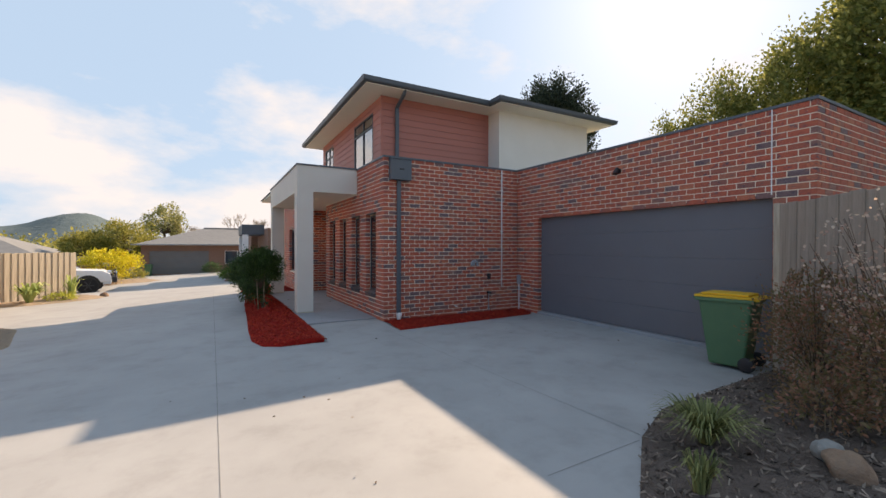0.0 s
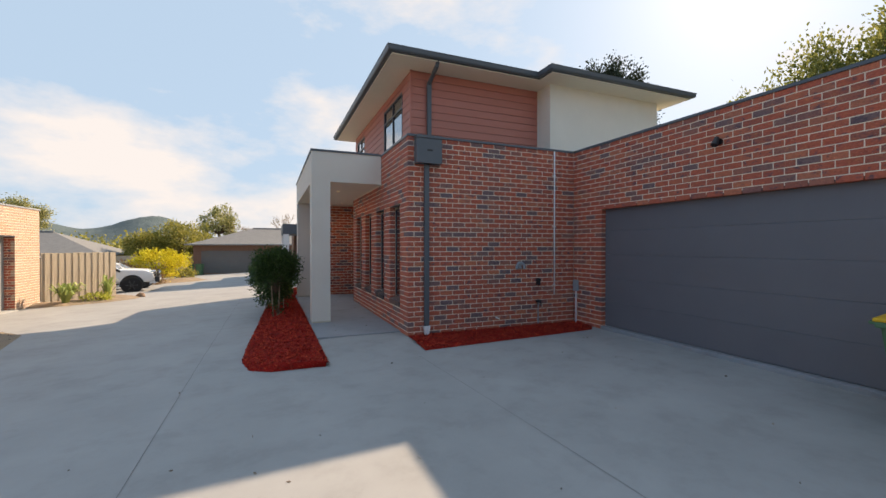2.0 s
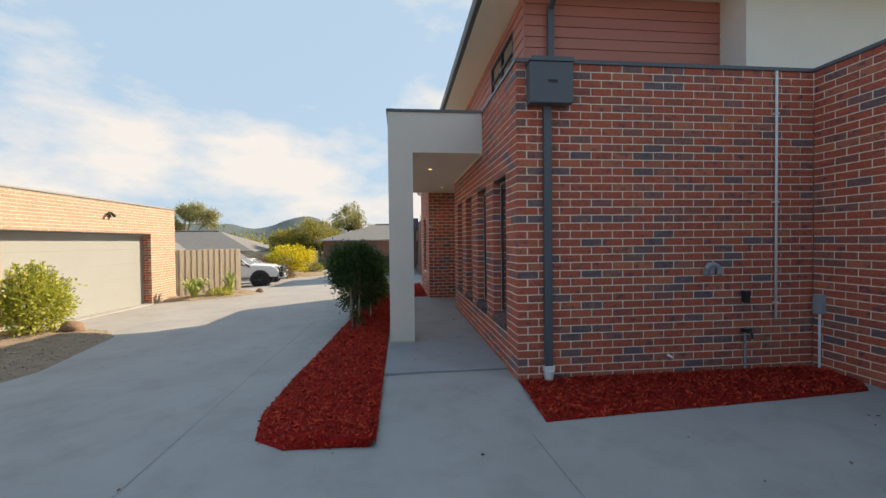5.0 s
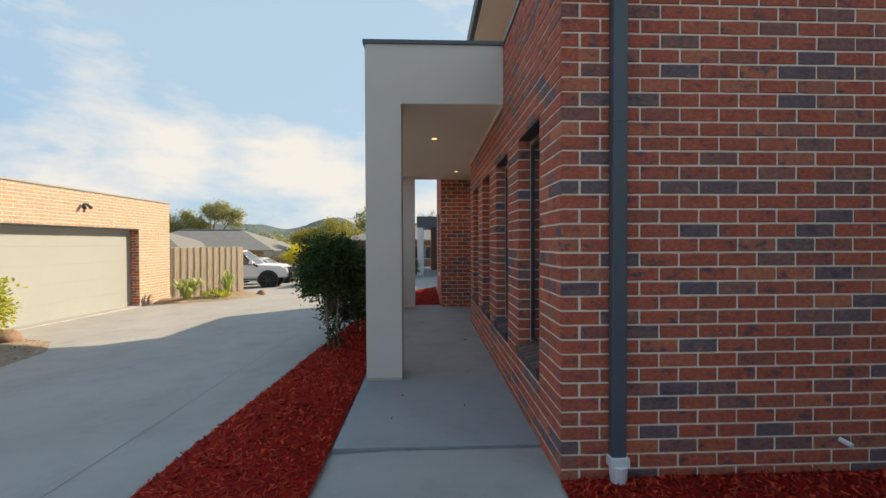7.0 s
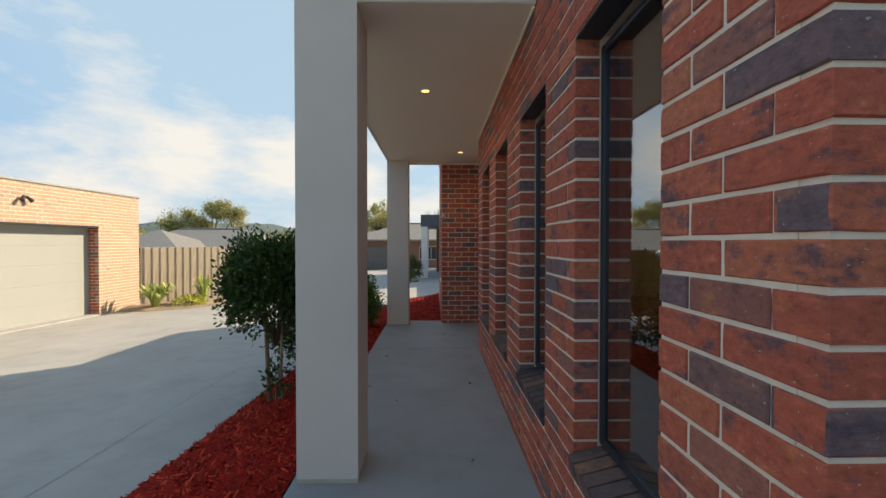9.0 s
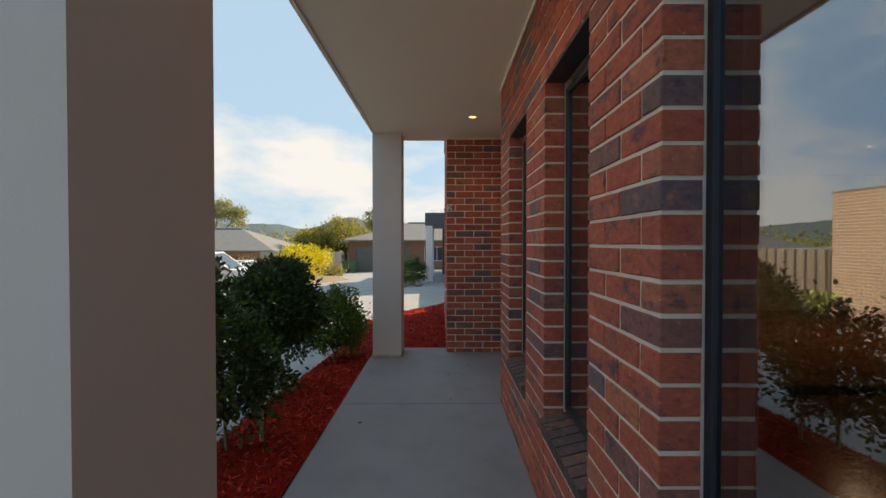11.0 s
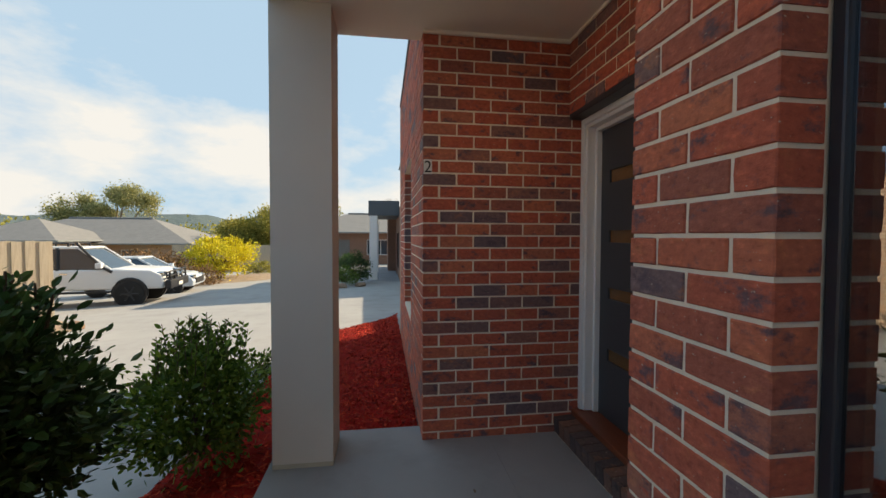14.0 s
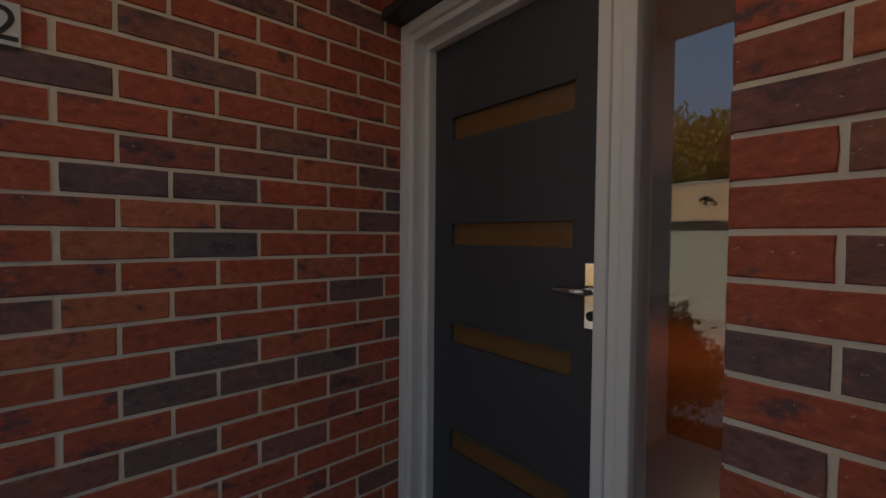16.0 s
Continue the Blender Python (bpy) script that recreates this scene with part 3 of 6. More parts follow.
_, m1 = bed("mulch_bed_1", [(-1.5, -1.22), (-2.15, -1.15), (-2.41, -0.95), (-2.52, -0.45), (-2.5, 0.7), (-2.42, 2.2), (-2.36, 3.8), (-2.3, 5.2), (-2.2, 6.5), (-2.06, 8.7), (-2.14, 10.2), (-1.62, 11.2), (-0.5, 12.2)], 0.06, M_MULCH,
            "bed of red-dyed bark mulch beside the porch path", [(PATH_EDGE - 0.01, -1.24), (PATH_EDGE - 0.01, -1.1), (PATH_EDGE - 0.01, -0.9), (PATH_EDGE - 0.01, -0.3), (PATH_EDGE - 0.01, 0.7), (PATH_EDGE - 0.01, 2.2), (PATH_EDGE - 0.01, 3.8), (PATH_EDGE - 0.01, 5.2), (PATH_EDGE - 0.01, 6.91), (-0.475, 6.93), (-0.475, 9.0), (-0.475, 10.3), (-0.475, 12.1)])
scatter("red_bark_chips", m1, 16000, 0.04, M_CHIP, "loose red bark chips over the garden bed", "mulch", 3)
_, m2 = bed("mulch_bed_2", [(-0.06, -1.02), (0.8, -0.95), (1.6, -0.9), (2.4, -0.84), (3.3, -0.76), (3.5, -0.55)], 0.012, M_MULCH,
            "strip of red-dyed bark mulch under the brick wall", [(-0.01, -0.02), (0.8, 0.0), (1.6, 0.0), (2.4, 0.0), (3.2, 0.0), (3.52, -0.05)])
scatter("red_bark_chips", m2, 5000, 0.04, M_CHIP, "loose red bark chips under the brick wall", "mulch", 4)
_, m3 = bed("bark_bed", [(-2.2, -10.5), (-1.4, -8.2), (-0.82, -6.47), (-0.02, -5.92), (0.69, -5.64), (1.96, -5.58), (3.3, -5.56)], 0.04, M_BARK,
            "garden bed of dark weathered bark", [(2.5, -10.5), (2.0, -9.0), (1.9, -7.4), (1.95, -7.0), (2.2, -6.5), (2.6, -6.2), (3.4, -5.6)])
scatter("brown_bark_chips", m3, 9000, 0.05, M_CHIP2, "weathered brown bark chips and leaf litter", "mulch", 5)
_, m4 = bed("gravel_bed", [(-9.5, 5.75), (-8.6, 5.7), (-7.5, 5.2), (-6.85, 4.4), (-6.6, 3.4), (-6.2, 1.9), (-6.5, 0.2), (-8.5, -1.5)], 0.07, M_DIRT,
            "small garden bed of dry soil and pebbles", [(-9.6, 5.5), (-9.6, 5.0), (-9.4, 4.5), (-9.3, 3.6), (-9.3, 2.6), (-9.3, 1.5), (-9.3, 0.2), (-9.3, -1.0)])
scatter("grey_pebbles", m4, 2500, 0.05, M_CHIP2, "pebbles and litter on dry soil", "pebbles", 6, 0.2)
_, m5 = bed("fence_bed", [(-9.6, 11.2), (-8.6, 11.0), (-7.6, 11.4), (-6.9, 12.3), (-6.9, 13.3), (-7.6, 14.0)], 0.06, M_DIRT,
            "dry soil bed along the paling fence", [(-9.65, 12.0), (-9.3, 12.2), (-8.9, 12.8), (-8.5, 13.2), (-8.3, 13.6), (-8.1, 13.95)])
_, m6 = bed("wattle_bed", [(-12.5, 24.6), (-10.5, 24.6), (-8.5, 25.2), (-6.8, 26.0), (-6.4, 27.5), (-7.2, 29.5)], 0.08, M_DIRT,
            "dry bed round the wattle", [(-13, 28), (-12, 29), (-11, 30), (-10, 30), (-9, 30), (-8, 30)])

# ---- the house ----
W_OPEN = [(0.47, 1.135), (1.605, 2.265), (2.77, 3.415), (3.892, 4.538)]
W_SILL, W_HEAD = 0.515, 2.288
porch_open = [(a, b, W_SILL - 0.11, W_HEAD) for a, b in W_OPEN]
wall_porch = wall_core("wall_porch", Vector((0, 0, 0)), Y, -X, 5.0, -0.15, TOP, porch_open, 0.24, "red multi-tone brick wall with four tall narrow windows", skip=0.06)
wall_front = wall_core("wall_front", Vector((0, 0, 0)), X, -Y, 3.53, -0.15, TOP, [], 0.24, "red multi-tone brick wall with pale mortar")
GAR = 3.52
gar_open = [(0.76, 5.36, -0.15, 2.245)]
wall_garage = wall_core("wall_garage", Vector((GAR, 0, 0)), -Y, -X, 5.83, -0.15, TOP, gar_open, 0.24, "red brick garage wall over a wide panel door")
wall_garage_end = wall_core("wall_garage_end", Vector((GAR, -5.83, 0)), X, -Y, 6.2, -0.15, TOP, [], 0.24, "red brick end wall of the garage", skip=0.06)
NUM_Y, NUM_X, DOOR_X = 6.676, -0.469, 0.58
wall_number = wall_core("wall_number", Vector((NUM_X, NUM_Y, 0)), X, -Y, 1.37, -0.15, TOP, [], 0.24, "dark red brick wall beside the entrance")
side_open = [(1.25, 2.4, 0.6, 2.2)]
wall_side = wall_core("wall_side", Vector((NUM_X, NUM_Y, 0)), Y, -X, 3.6, -0.3, TOP, side_open, 0.24, "red brick side wall with one window", skip=0.06)
ENT = [(0.505, 1.676, -0.15, 2.312)]
wall_entry = wall_core("wall_entry", Vector((DOOR_X, 5.0, 0)), Y, -X, 1.676, -0.15, TOP, ENT, 0.2, "red brick entrance wall over a steel lintel")
wall_return = wall_core("wall_return", Vector((0.0, 5.0, 0)), X, Y, 0.58, -0.15, TOP, [], 0.2, "red brick return of the porch wall", skip=0.06)

g = Mesh()
g.box(0.25, 4.75, 2.95, 9.7, 10.1, 3.15).box(0.24, 0.24, 2.95, 9.7, 4.75, 3.15).box(GAR + 0.24, -5.6, 2.95, 9.7, 0.24, 3.15)
structure("flat_roof", g, M_GUN, "flat steel roof behind the parapet", "roof")
g = Mesh()
g.box(9.7, -5.83, -0.15, 9.9, 2.6, TOP).box(9.7, 6.6, -0.15, 9.9, 10.3, TOP).box(9.7, 2.6, -0.15, 9.9, 6.6, 0.2).box(9.7, 2.6, 2.4, 9.9, 6.6, TOP).box(NUM_X, 10.28, -0.4, 9.9, 10.5, TOP)
structure("wall_back", g, M_TAN, "plain back walls of the house", "wall")


def capping(name, pts, label):
    """Folded steel capping along a parapet."""
    g = Mesh()
    for (x0, y0), (x1, y1) in zip(pts, pts[1:]):
        xa, xb, ya, yb = min(x0, x1), max(x0, x1), min(y0, y1), max(y0, y1)
        if xb - xa > yb - ya:
            g.box(xa - 0.015, ya - 0.015, TOP - 0.012, xb + 0.015, ya + 0.255, TOP + 0.03, 0.004)
        else:
            g.box(xa - 0.015, ya - 0.015, TOP - 0.0115, xa + 0.255, yb + 0.015, TOP + 0.0305, 0.004)
    return structure(name, g, M_GUN, label, "capping")


capping("capping_1", [(0, 0), (0, 5.0)], "dark steel parapet capping over the porch wall")
capping("capping_2", [(0.255, 0), (GAR, 0)], "dark steel parapet capping over the front wall")
capping("capping_3", [(GAR, -0.02), (GAR, -5.83)], "dark steel parapet capping over the garage")
capping("capping_4", [(GAR + 0.26, -5.83), (9.8, -5.83)], "dark steel parapet capping over the garage end")
capping("capping_5", [(NUM_X, NUM_Y), (NUM_X, 10.3)], "dark steel parapet capping over the side wall")

# portico
PX0, PX1, PY0, PY1, SOF = -1.405, -1.045, 1.808, 6.83, 2.815
portico = thing("portico", "beige rendered portico on square columns with dark capping", "portico")
for y in (PY0, 6.435):
    part("column", Mesh().box(PX0, y, -0.1, PX1, y + 0.36, SOF + 0.003, 0.0), M_RENDER, portico)
    part("column_foot", Mesh().box(PX0 - 0.002, y - 0.002, 0.0, PX1 + 0.002, y + 0.362, 0.03, 0.004), M_FOOT, portico, "stained column foot")
part("fascia", Mesh().box(PX0, PY0, SOF + 0.003, -0.002, PY0 + 0.22, 3.42, 0.0).box(PX0, PY0 + 0.22, SOF + 0.003, PX0 + 0.22, PY1, 3.42, 0.0)
     .box(PX0 + 0.22, PY1 - 0.2, SOF + 0.003, NUM_X + 0.05, PY1, 3.42, 0.0), M_RENDER, portico)
part("soffit", Mesh().box(PX0 + 0.004, PY0 + 0.004, SOF, -0.006, PY1 - 0.005, SOF + 0.02).box(-0.006, 5.004, SOF, DOOR_X - 0.006, NUM_Y - 0.004, SOF + 0.02), M_SOFFIT, portico)
part("cornice_strip", Mesh().box(-0.016, PY0 + 0.02, SOF - 0.022, -0.003, 4.99, SOF - 0.001, 0.004), M_SOFFIT, portico)
part("cornice_strip", Mesh().box(DOOR_X - 0.016, 5.01, SOF - 0.022, DOOR_X - 0.004, NUM_Y - 0.03, SOF - 0.001, 0.004), M_SOFFIT, portico)
part("cornice_strip", Mesh().box(NUM_X, NUM_Y - 0.03, SOF - 0.025, DOOR_X, NUM_Y - 0.003, SOF - 0.001, 0.006), M_SOFFIT, portico)
part("edge_bead", Mesh().box(PX0 + 0.004, PY0 + 0.38, SOF - 0.012, PX0 + 0.03, 6.43, SOF - 0.001), M_SOFFIT, portico)
part("capping", Mesh().box(PX0 - 0.02, PY0 - 0.02, 3.41, -0.016, PY0 + 0.25, 3.45, 0.004).box(PX0 - 0.02, PY0 + 0.25, 3.41, PX0 + 0.25, PY1 + 0.02, 3.45, 0.0).box(PX0 + 0.25, PY1 - 0.2, 3.41, NUM_X - 0.02, PY1 + 0.02, 3.45), M_GUN, portico)
part("flat_deck", Mesh().box(PX0 + 0.2, PY0 + 0.2, 3.1, -0.01, PY1 - 0.1, 3.15), M_GUN, portico)


def downlight(x, y, z=SOF, power=7):
    d = thing("downlight", "round recessed downlight glowing warm white", "downlight", pose(x, y, z), "warm downlights")
    ring = Mesh()
    n = 24
    for r, drop in ((0.036, -0.003), (0.05, -0.006), (0.054, 0.0)):
        ring.v += [(r * math.cos(k * math.tau / n), r * math.sin(k * math.tau / n), drop) for k in range(n)]
    for i in (0, n):
        ring.f += [(i + k, i + (k + 1) % n, i + n + (k + 1) % n, i + n + k) for k in range(n)]
    part("trim_ring", ring, M_WHITE, d, "white trim ring", True)
    disc = Mesh().add([(0.038 * math.cos(k * math.tau / n), 0.038 * math.sin(k * math.tau / n), -0.002) for k in range(n)], [tuple(range(n))[::-1]])
    part("lens", disc, M_LAMP, d, "glowing lens")
    lamp = new("downlight_beam", bpy.data.lights.new("downlight_beam", "SPOT"))
    lamp.data.energy, lamp.data.spot_size, lamp.data.spot_blend, lamp.data.color, lamp.data.shadow_soft_size = power, radians(160), 1.0, (1, 0.7, 0.4), 0.04
    lamp.matrix_world = look((x, y, z - 0.012), (x, y, 0))


downlight(-0.68, 3.21)
downlight(-0.2, 5.77)


# ---- windows and doors ----
def narrow_window(i, y0, y1):
    w = thing(f"window_{i}", "tall narrow fixed window in a dark aluminium frame", "window", kind="structure")
    xf, t = 0.11, 0.03
    z0, z1 = W_SILL + 0.045, W_HEAD - 0.045
    part("frame", Mesh().box(xf, y0, z0, xf + 0.07, y0 + t, z1, 0.006).box(xf, y1 - t, z0, xf + 0.07, y1, z1, 0.006)
         .box(xf + 0.001, y0 + t, z1 - t, xf + 0.069, y1 - t, z1, 0.006).box(xf + 0.001, y0 + t, z0, xf + 0.069, y1 - t, z0 + t, 0.006), M_ALU, w)
    p = part("pane", Mesh().box(xf + 0.014, y0 + t, z0 + t, xf + 0.02, y1 - t, z1 - t), M_GLASS, w)
    p.visible_shadow = False
    part("lintel", Mesh().box(0.004, y0 - 0.0, W_HEAD - 0.012, 0.11, y1, W_HEAD - 0.001), M_ALU, w, "dark steel lintel")
    part("reveal_lining", Mesh().box(0.182, y0 - 0.02, z0 - 0.03, 0.24, y0 - 0.001, z1 + 0.06).box(0.182, y1 + 0.001, z0 - 0.03, 0.24, y1 + 0.02, z1 + 0.06).box(0.182, y0, z1, 0.24, y1, z1 + 0.05), M_PLASTER, w)
    sill = part("sill", Mesh().box(0.02, y0 - 0.006, 0.4, 0.11, y1 + 0.006, 0.5), M_MORTAR, w, "sloping sill of bricks on edge")
    n = max(1, round((y1 - y0) / 0.086))
    pitch = (y1 - y0) / n
    for k in range(n):
        b = part("sill_brick", Mesh().box(-0.15, -pitch / 2 + 0.005, -0.1, 0.02, pitch / 2 - 0.005, 0.0, 0.004), M_DARKBRICK, sill)
        b.matrix_world = pose(0.115, y0 + (k + 0.5) * pitch, W_SILL + 0.035, 0, -14, 0)


for i, (a, b) in enumerate(W_OPEN):
    narrow_window(i + 1, a, b)


def framed_window(name, o, u, n, w, h, bars, label, sill=True):
    """A window in a wall opening: o its lower corner, u along it, n outward; bars: upright positions, then a transom height."""
    win = thing(name, label, "window", kind="structure")
    m = Matrix.Translation(o) @ Matrix((u, -n, Z)).transposed().to_4x4()
    t = 0.05
    def put(nm, g, mat, lab=""):
        ob = part(nm, g, mat, win, lab)
        ob.matrix_world = m
        return ob
    put("frame", Mesh().box(0, 0, 0, t, 0.07, h, 0.005).box(w - t, 0, 0, w, 0.07, h, 0.005).box(t, 0.001, h - t, w - t, 0.069, h, 0.005).box(t, 0.001, 0, w - t, 0.069, t, 0.005), M_ALU)
    ups, tr = bars
    for q in ups:
        put("mullion", Mesh().box(q - 0.025, 0.004, t, q + 0.025, 0.06, h - t, 0.004), M_ALU)
    if tr:
        put("transom", Mesh().box(t, 0.006, tr - 0.025, w - t, 0.058, tr + 0.025, 0.004), M_ALU)
    xs = [t, *[v for q in ups for v in (q - 0.025, q + 0.025)], w - t]
    for a, b in zip(xs[::2], xs[1::2]):
        for c, d in ([(t, tr - 0.025), (tr + 0.025, h - t)] if tr else [(t, h - t)]):
            p = put("pane", Mesh().box(a, 0.03, c, b, 0.036, d), M_GLASS)
            p.visible_shadow = False
    return win


framed_window("window_5", Vector((NUM_X + 0.1, NUM_Y + 1.25, 0.6)), Y, -X, 1.15, 1.6, ([0.575], None), "dark aluminium framed side window")

# entrance
FX = 0.69
entry = thing("door_frame", "white painted timber door frame with a sidelight", "door frame", kind="structure")
part("jamb", Mesh().box(FX, 6.606, 0.17, FX + 0.14, 6.672, 2.257, 0.006).box(FX - 0.018, 6.63, 0.171, FX + 0.01, 6.671, 2.258, 0.006), M_WHITE, entry)
part("jamb", Mesh().box(FX, 5.506, 0.17, FX + 0.14, 5.532, 2.257, 0.004), M_WHITE, entry)
part("mullion", Mesh().box(FX, 5.725, 0.17, FX + 0.11, 5.763, 2.19, 0.008).box(FX + 0.008, 5.763, 0.17, FX + 0.105, 5.79, 2.19, 0.006).box(FX, 5.79, 0.17, FX + 0.14, 5.826, 2.19, 0.008), M_WHITE, entry)
part("head", Mesh().box(FX + 0.001, 5.53, 2.19, FX + 0.139, 6.606, 2.256, 0.006).box(FX - 0.018, 5.53, 2.215, FX + 0.012, 6.63, 2.258, 0.006).box(FX + 0.06, 5.826, 2.165, FX + 0.138, 6.606, 2.191, 0.004), M_WHITE, entry)
part("stop_bead", Mesh().box(FX + 0.06, 6.58, 0.17, FX + 0.138, 6.607, 2.17, 0.004), M_WHITE, entry)
part("lintel", Mesh().box(DOOR_X + 0.004, 5.506, 2.258, DOOR_X + 0.12, 6.674, 2.308, 0.003), M_ALU, entry, "dark steel angle lintel")
part("threshold", Mesh().box(0.62, 5.49, 0.12, FX + 0.3, 6.672, 0.168, 0.01), M_SILLWOOD, entry, "red-brown stained timber threshold")
p = part("sidelight_pane", Mesh().box(FX + 0.03, 5.53, 0.2, FX + 0.036, 5.725, 2.19), M_CLEAR, entry)
p.visible_shadow = False

LX = FX + 0.095
door = thing("door_1", "charcoal front door with four amber glass slots, closed", "door", kind="structure")
leaf = Mesh()
slots = [(0.57, 0.665), (1.0, 1.085), (1.385, 1.475), (1.79, 1.885)]
zs = [0.172] + [v for s in slots for v in s] + [2.163]
for z0, z1 in zip(zs[::2], zs[1::2]):
    leaf.box(LX, 5.945, z0, LX + 0.04, 6.475, z1)
leaf.box(LX, 5.828, 0.172, LX + 0.04, 5.945, 2.163).box(LX, 6.475, 0.172, LX + 0.04, 6.578, 2.163)
part("leaf", leaf, M_DOORGREY, door)
for z0, z1 in slots:
    part("glass_slot", Mesh().box(LX + 0.014, 5.945, z0, LX + 0.022, 6.475, z1), M_AMBER, door, "amber obscured glass slot")
    part("bead", Mesh().box(LX - 0.003, 5.94, z1 - 0.008, LX + 0.014, 6.48, z1 + 0.004), M_DOORGREY, door)
handle = part("handle_plate", Mesh().box(LX - 0.008, 5.85, 1.155, LX, 5.9, 1.345, 0.003), M_CHROME, door, "polished chrome handle plate")
part("lever", Mesh().tube([(LX, 5.875, 1.265), (LX - 0.045, 5.875, 1.265), (LX - 0.052, 5.892, 1.265), (LX - 0.052, 5.972, 1.266)], [0.011, 0.011, 0.011, 0.009], 10), M_CHROME, handle, "", True)
part("lock", Mesh().tube([(LX - 0.008, 5.875, 1.195), (LX - 0.016, 5.875, 1.195)], 0.014, 14), M_BLACK, handle, "dark keyhole cylinder")

step = thing("brick_step", "step of dark bricks laid on edge at the front door", "step", kind="structure")
part("bedding", Mesh().box(0.5, 5.3, 0.0, 0.68, 6.67, 0.112), M_MORTAR, step)
for k in range(16):
    y = 5.3 + k * 0.0858
    b = part("brick", Mesh().box(-0.1, -0.038, -0.11, 0.1, 0.038, 0.0, 0.004), M_DARKBRICK, step)
    b.matrix_world = pose(0.585, y + 0.04, 0.125, 0, -4, 0)

# house number
num = thing("number_plate", "small white house number plate with a black 2", "number plate")
part("plate", Mesh().box(NUM_X + 0.004, NUM_Y - 0.012, 1.848, NUM_X + 0.062, NUM_Y - 0.002, 1.948, 0.002), M_SIGN, num)
cv = bpy.data.curves.new("digit", "FONT")
cv.body, cv.size, cv.extrude, cv.align_x = "2", 0.112, 0.0008, "CENTER"
cv.materials.append(M_BLACK)
dg = new("digit", cv)
dg.parent = num
dg.matrix_world = pose(NUM_X + 0.033, NUM_Y - 0.0135, 1.859, 90, 0, 0)

# interiors: one open-plan living space behind the windows and the front door
structure("floor_room", Mesh().box(0.26, 0.26, 0.02, 9.69, 4.9, 0.1).box(FX + 0.3, 4.9, 0.1, 9.69, 6.9, 0.165).box(1.7, 6.9, 0.1, 9.69, 9.0, 0.165), M_FLOOR, "polished red-brown timber floor", "floor")
structure("wall_room", Mesh().box(0.25, 4.76, 0.1, 0.79, 4.84, 2.7).box(0.25, 0.242, 0.1, 9.69, 0.258, 2.7).box(0.9, 6.9, 0.12, 1.7, 6.98, 2.7).box(1.62, 6.98, 0.12, 1.7, 9.0, 2.7).box(1.62, 9.0, 0.12, 9.69, 9.08, 2.7)
          .box(0.79, 4.84, 0.12, 0.85, 5.48, 2.7).box(0.86, 5.48, 2.27, 0.9, 6.9, 2.7), M_PLASTER, "beige living room walls", "wall")
structure("ceiling_room", Mesh().box(0.24, 0.24, 2.7, 9.69, 4.84, 2.75).box(0.86, 4.84, 2.7, 9.69, 6.98, 2.75).box(1.62, 6.98, 2.7, 9.69, 9.08, 2.75), M_WHITE, "white ceiling", "ceiling")
# unseen back window, added so that daylight brightens the living space
framed_window("window_8", Vector((9.78, 2.6, 0.2)), Y, X, 4.0, 2.2, ([1.33, 2.67], None), "wide dark framed back window, unseen, added to let in daylight")
downlight(5.05, 6.62, 2.698, 160)

# garage door
gd = thing("door_2", "wide charcoal panel garage door, closed", "garage door", kind="structure")
for k in range(5):
    z = 0.05 + k * 0.44
    part("panel", Mesh().box(GAR + 0.1, -5.36, z, GAR + 0.14, -0.76, z + 0.4385, 0.002), M_GARAGE, gd)
part("lintel", Mesh().box(GAR + 0.004, -5.36, 2.232, GAR + 0.11, -0.76, 2.243), M_ALU, gd)
structure("kerb_apron", Mesh().box(GAR - 0.02, -5.36, -0.05, GAR + 0.3, -0.76, 0.042, 0.01), M_SHADED_CONC, "raised concrete sill under the garage door", "sill")

# ---- upper storey ----
UX, UY, UZ, RX, RY = 0.81, 2.31, 5.56, 4.28, 1.77
g = Mesh()
g.box(UX + 0.02, UY + 0.02, 3.1, RX + 0.1, UY + 0.2, UZ)
for a, b, c, d in ((UY + 0.2, 2.95, 3.1, UZ), (2.95, 4.7, 3.1, 3.72), (2.95, 4.7, 5.28, UZ), (4.7, 7.3, 3.1, UZ), (7.3, 8.5, 3.1, 3.72), (7.3, 8.5, 5.28, UZ), (8.5, 8.85, 3.1, UZ)):
    g.box(UX + 0.02, a, c, UX + 0.2, b, d)
g.box(UX + 0.02, 8.85, 3.1, 3.4, 9.0, UZ).box(3.25, 9.0, 3.1, 3.4, 10.4, UZ).box(3.4, 10.25, 3.1, 7.95, 10.4, UZ)
upper = structure("wall_upper", g, M_BOARD, "upper storey clad in red-brown weatherboards", "wall")
prof = [(0.0, 0.0), (0.022, 0.0), (0.009, 0.172), (0.0, 0.172)]
def board(o, u, n, length):
    vs = []
    for s in (0, length):
        vs += [o + u * s + n * p + Z * q for p, q in prof]
    return part("weatherboard", Mesh().add(vs, [(0, 1, 2, 3)[::-1], (4, 5, 6, 7), (0, 4, 5, 1)[::-1], (1, 5, 6, 2)[::-1], (2, 6, 7, 3)[::-1]]), M_BOARD, upper)
for k in range(12):
    z = 3.42 + k * 0.178
    board(Vector((UX - 0.0, UY + 0.018, z)), X, -Y, RX - UX)
    if 3.72 - 0.17 < z < 5.26:
        for a, b in ((UY, 2.95), (4.7, 7.3), (8.5, 8.85)):
            board(Vector((UX + 0.018, a, z)), Y, -X, b - a)
    else:
        board(Vector((UX + 0.018, UY, z)), Y, -X, 8.85 - UY)
part("corner_stop", Mesh().box(UX - 0.012, UY - 0.012, 3.42, UX + 0.02, UY + 0.02, UZ), M_BOARD, upper)
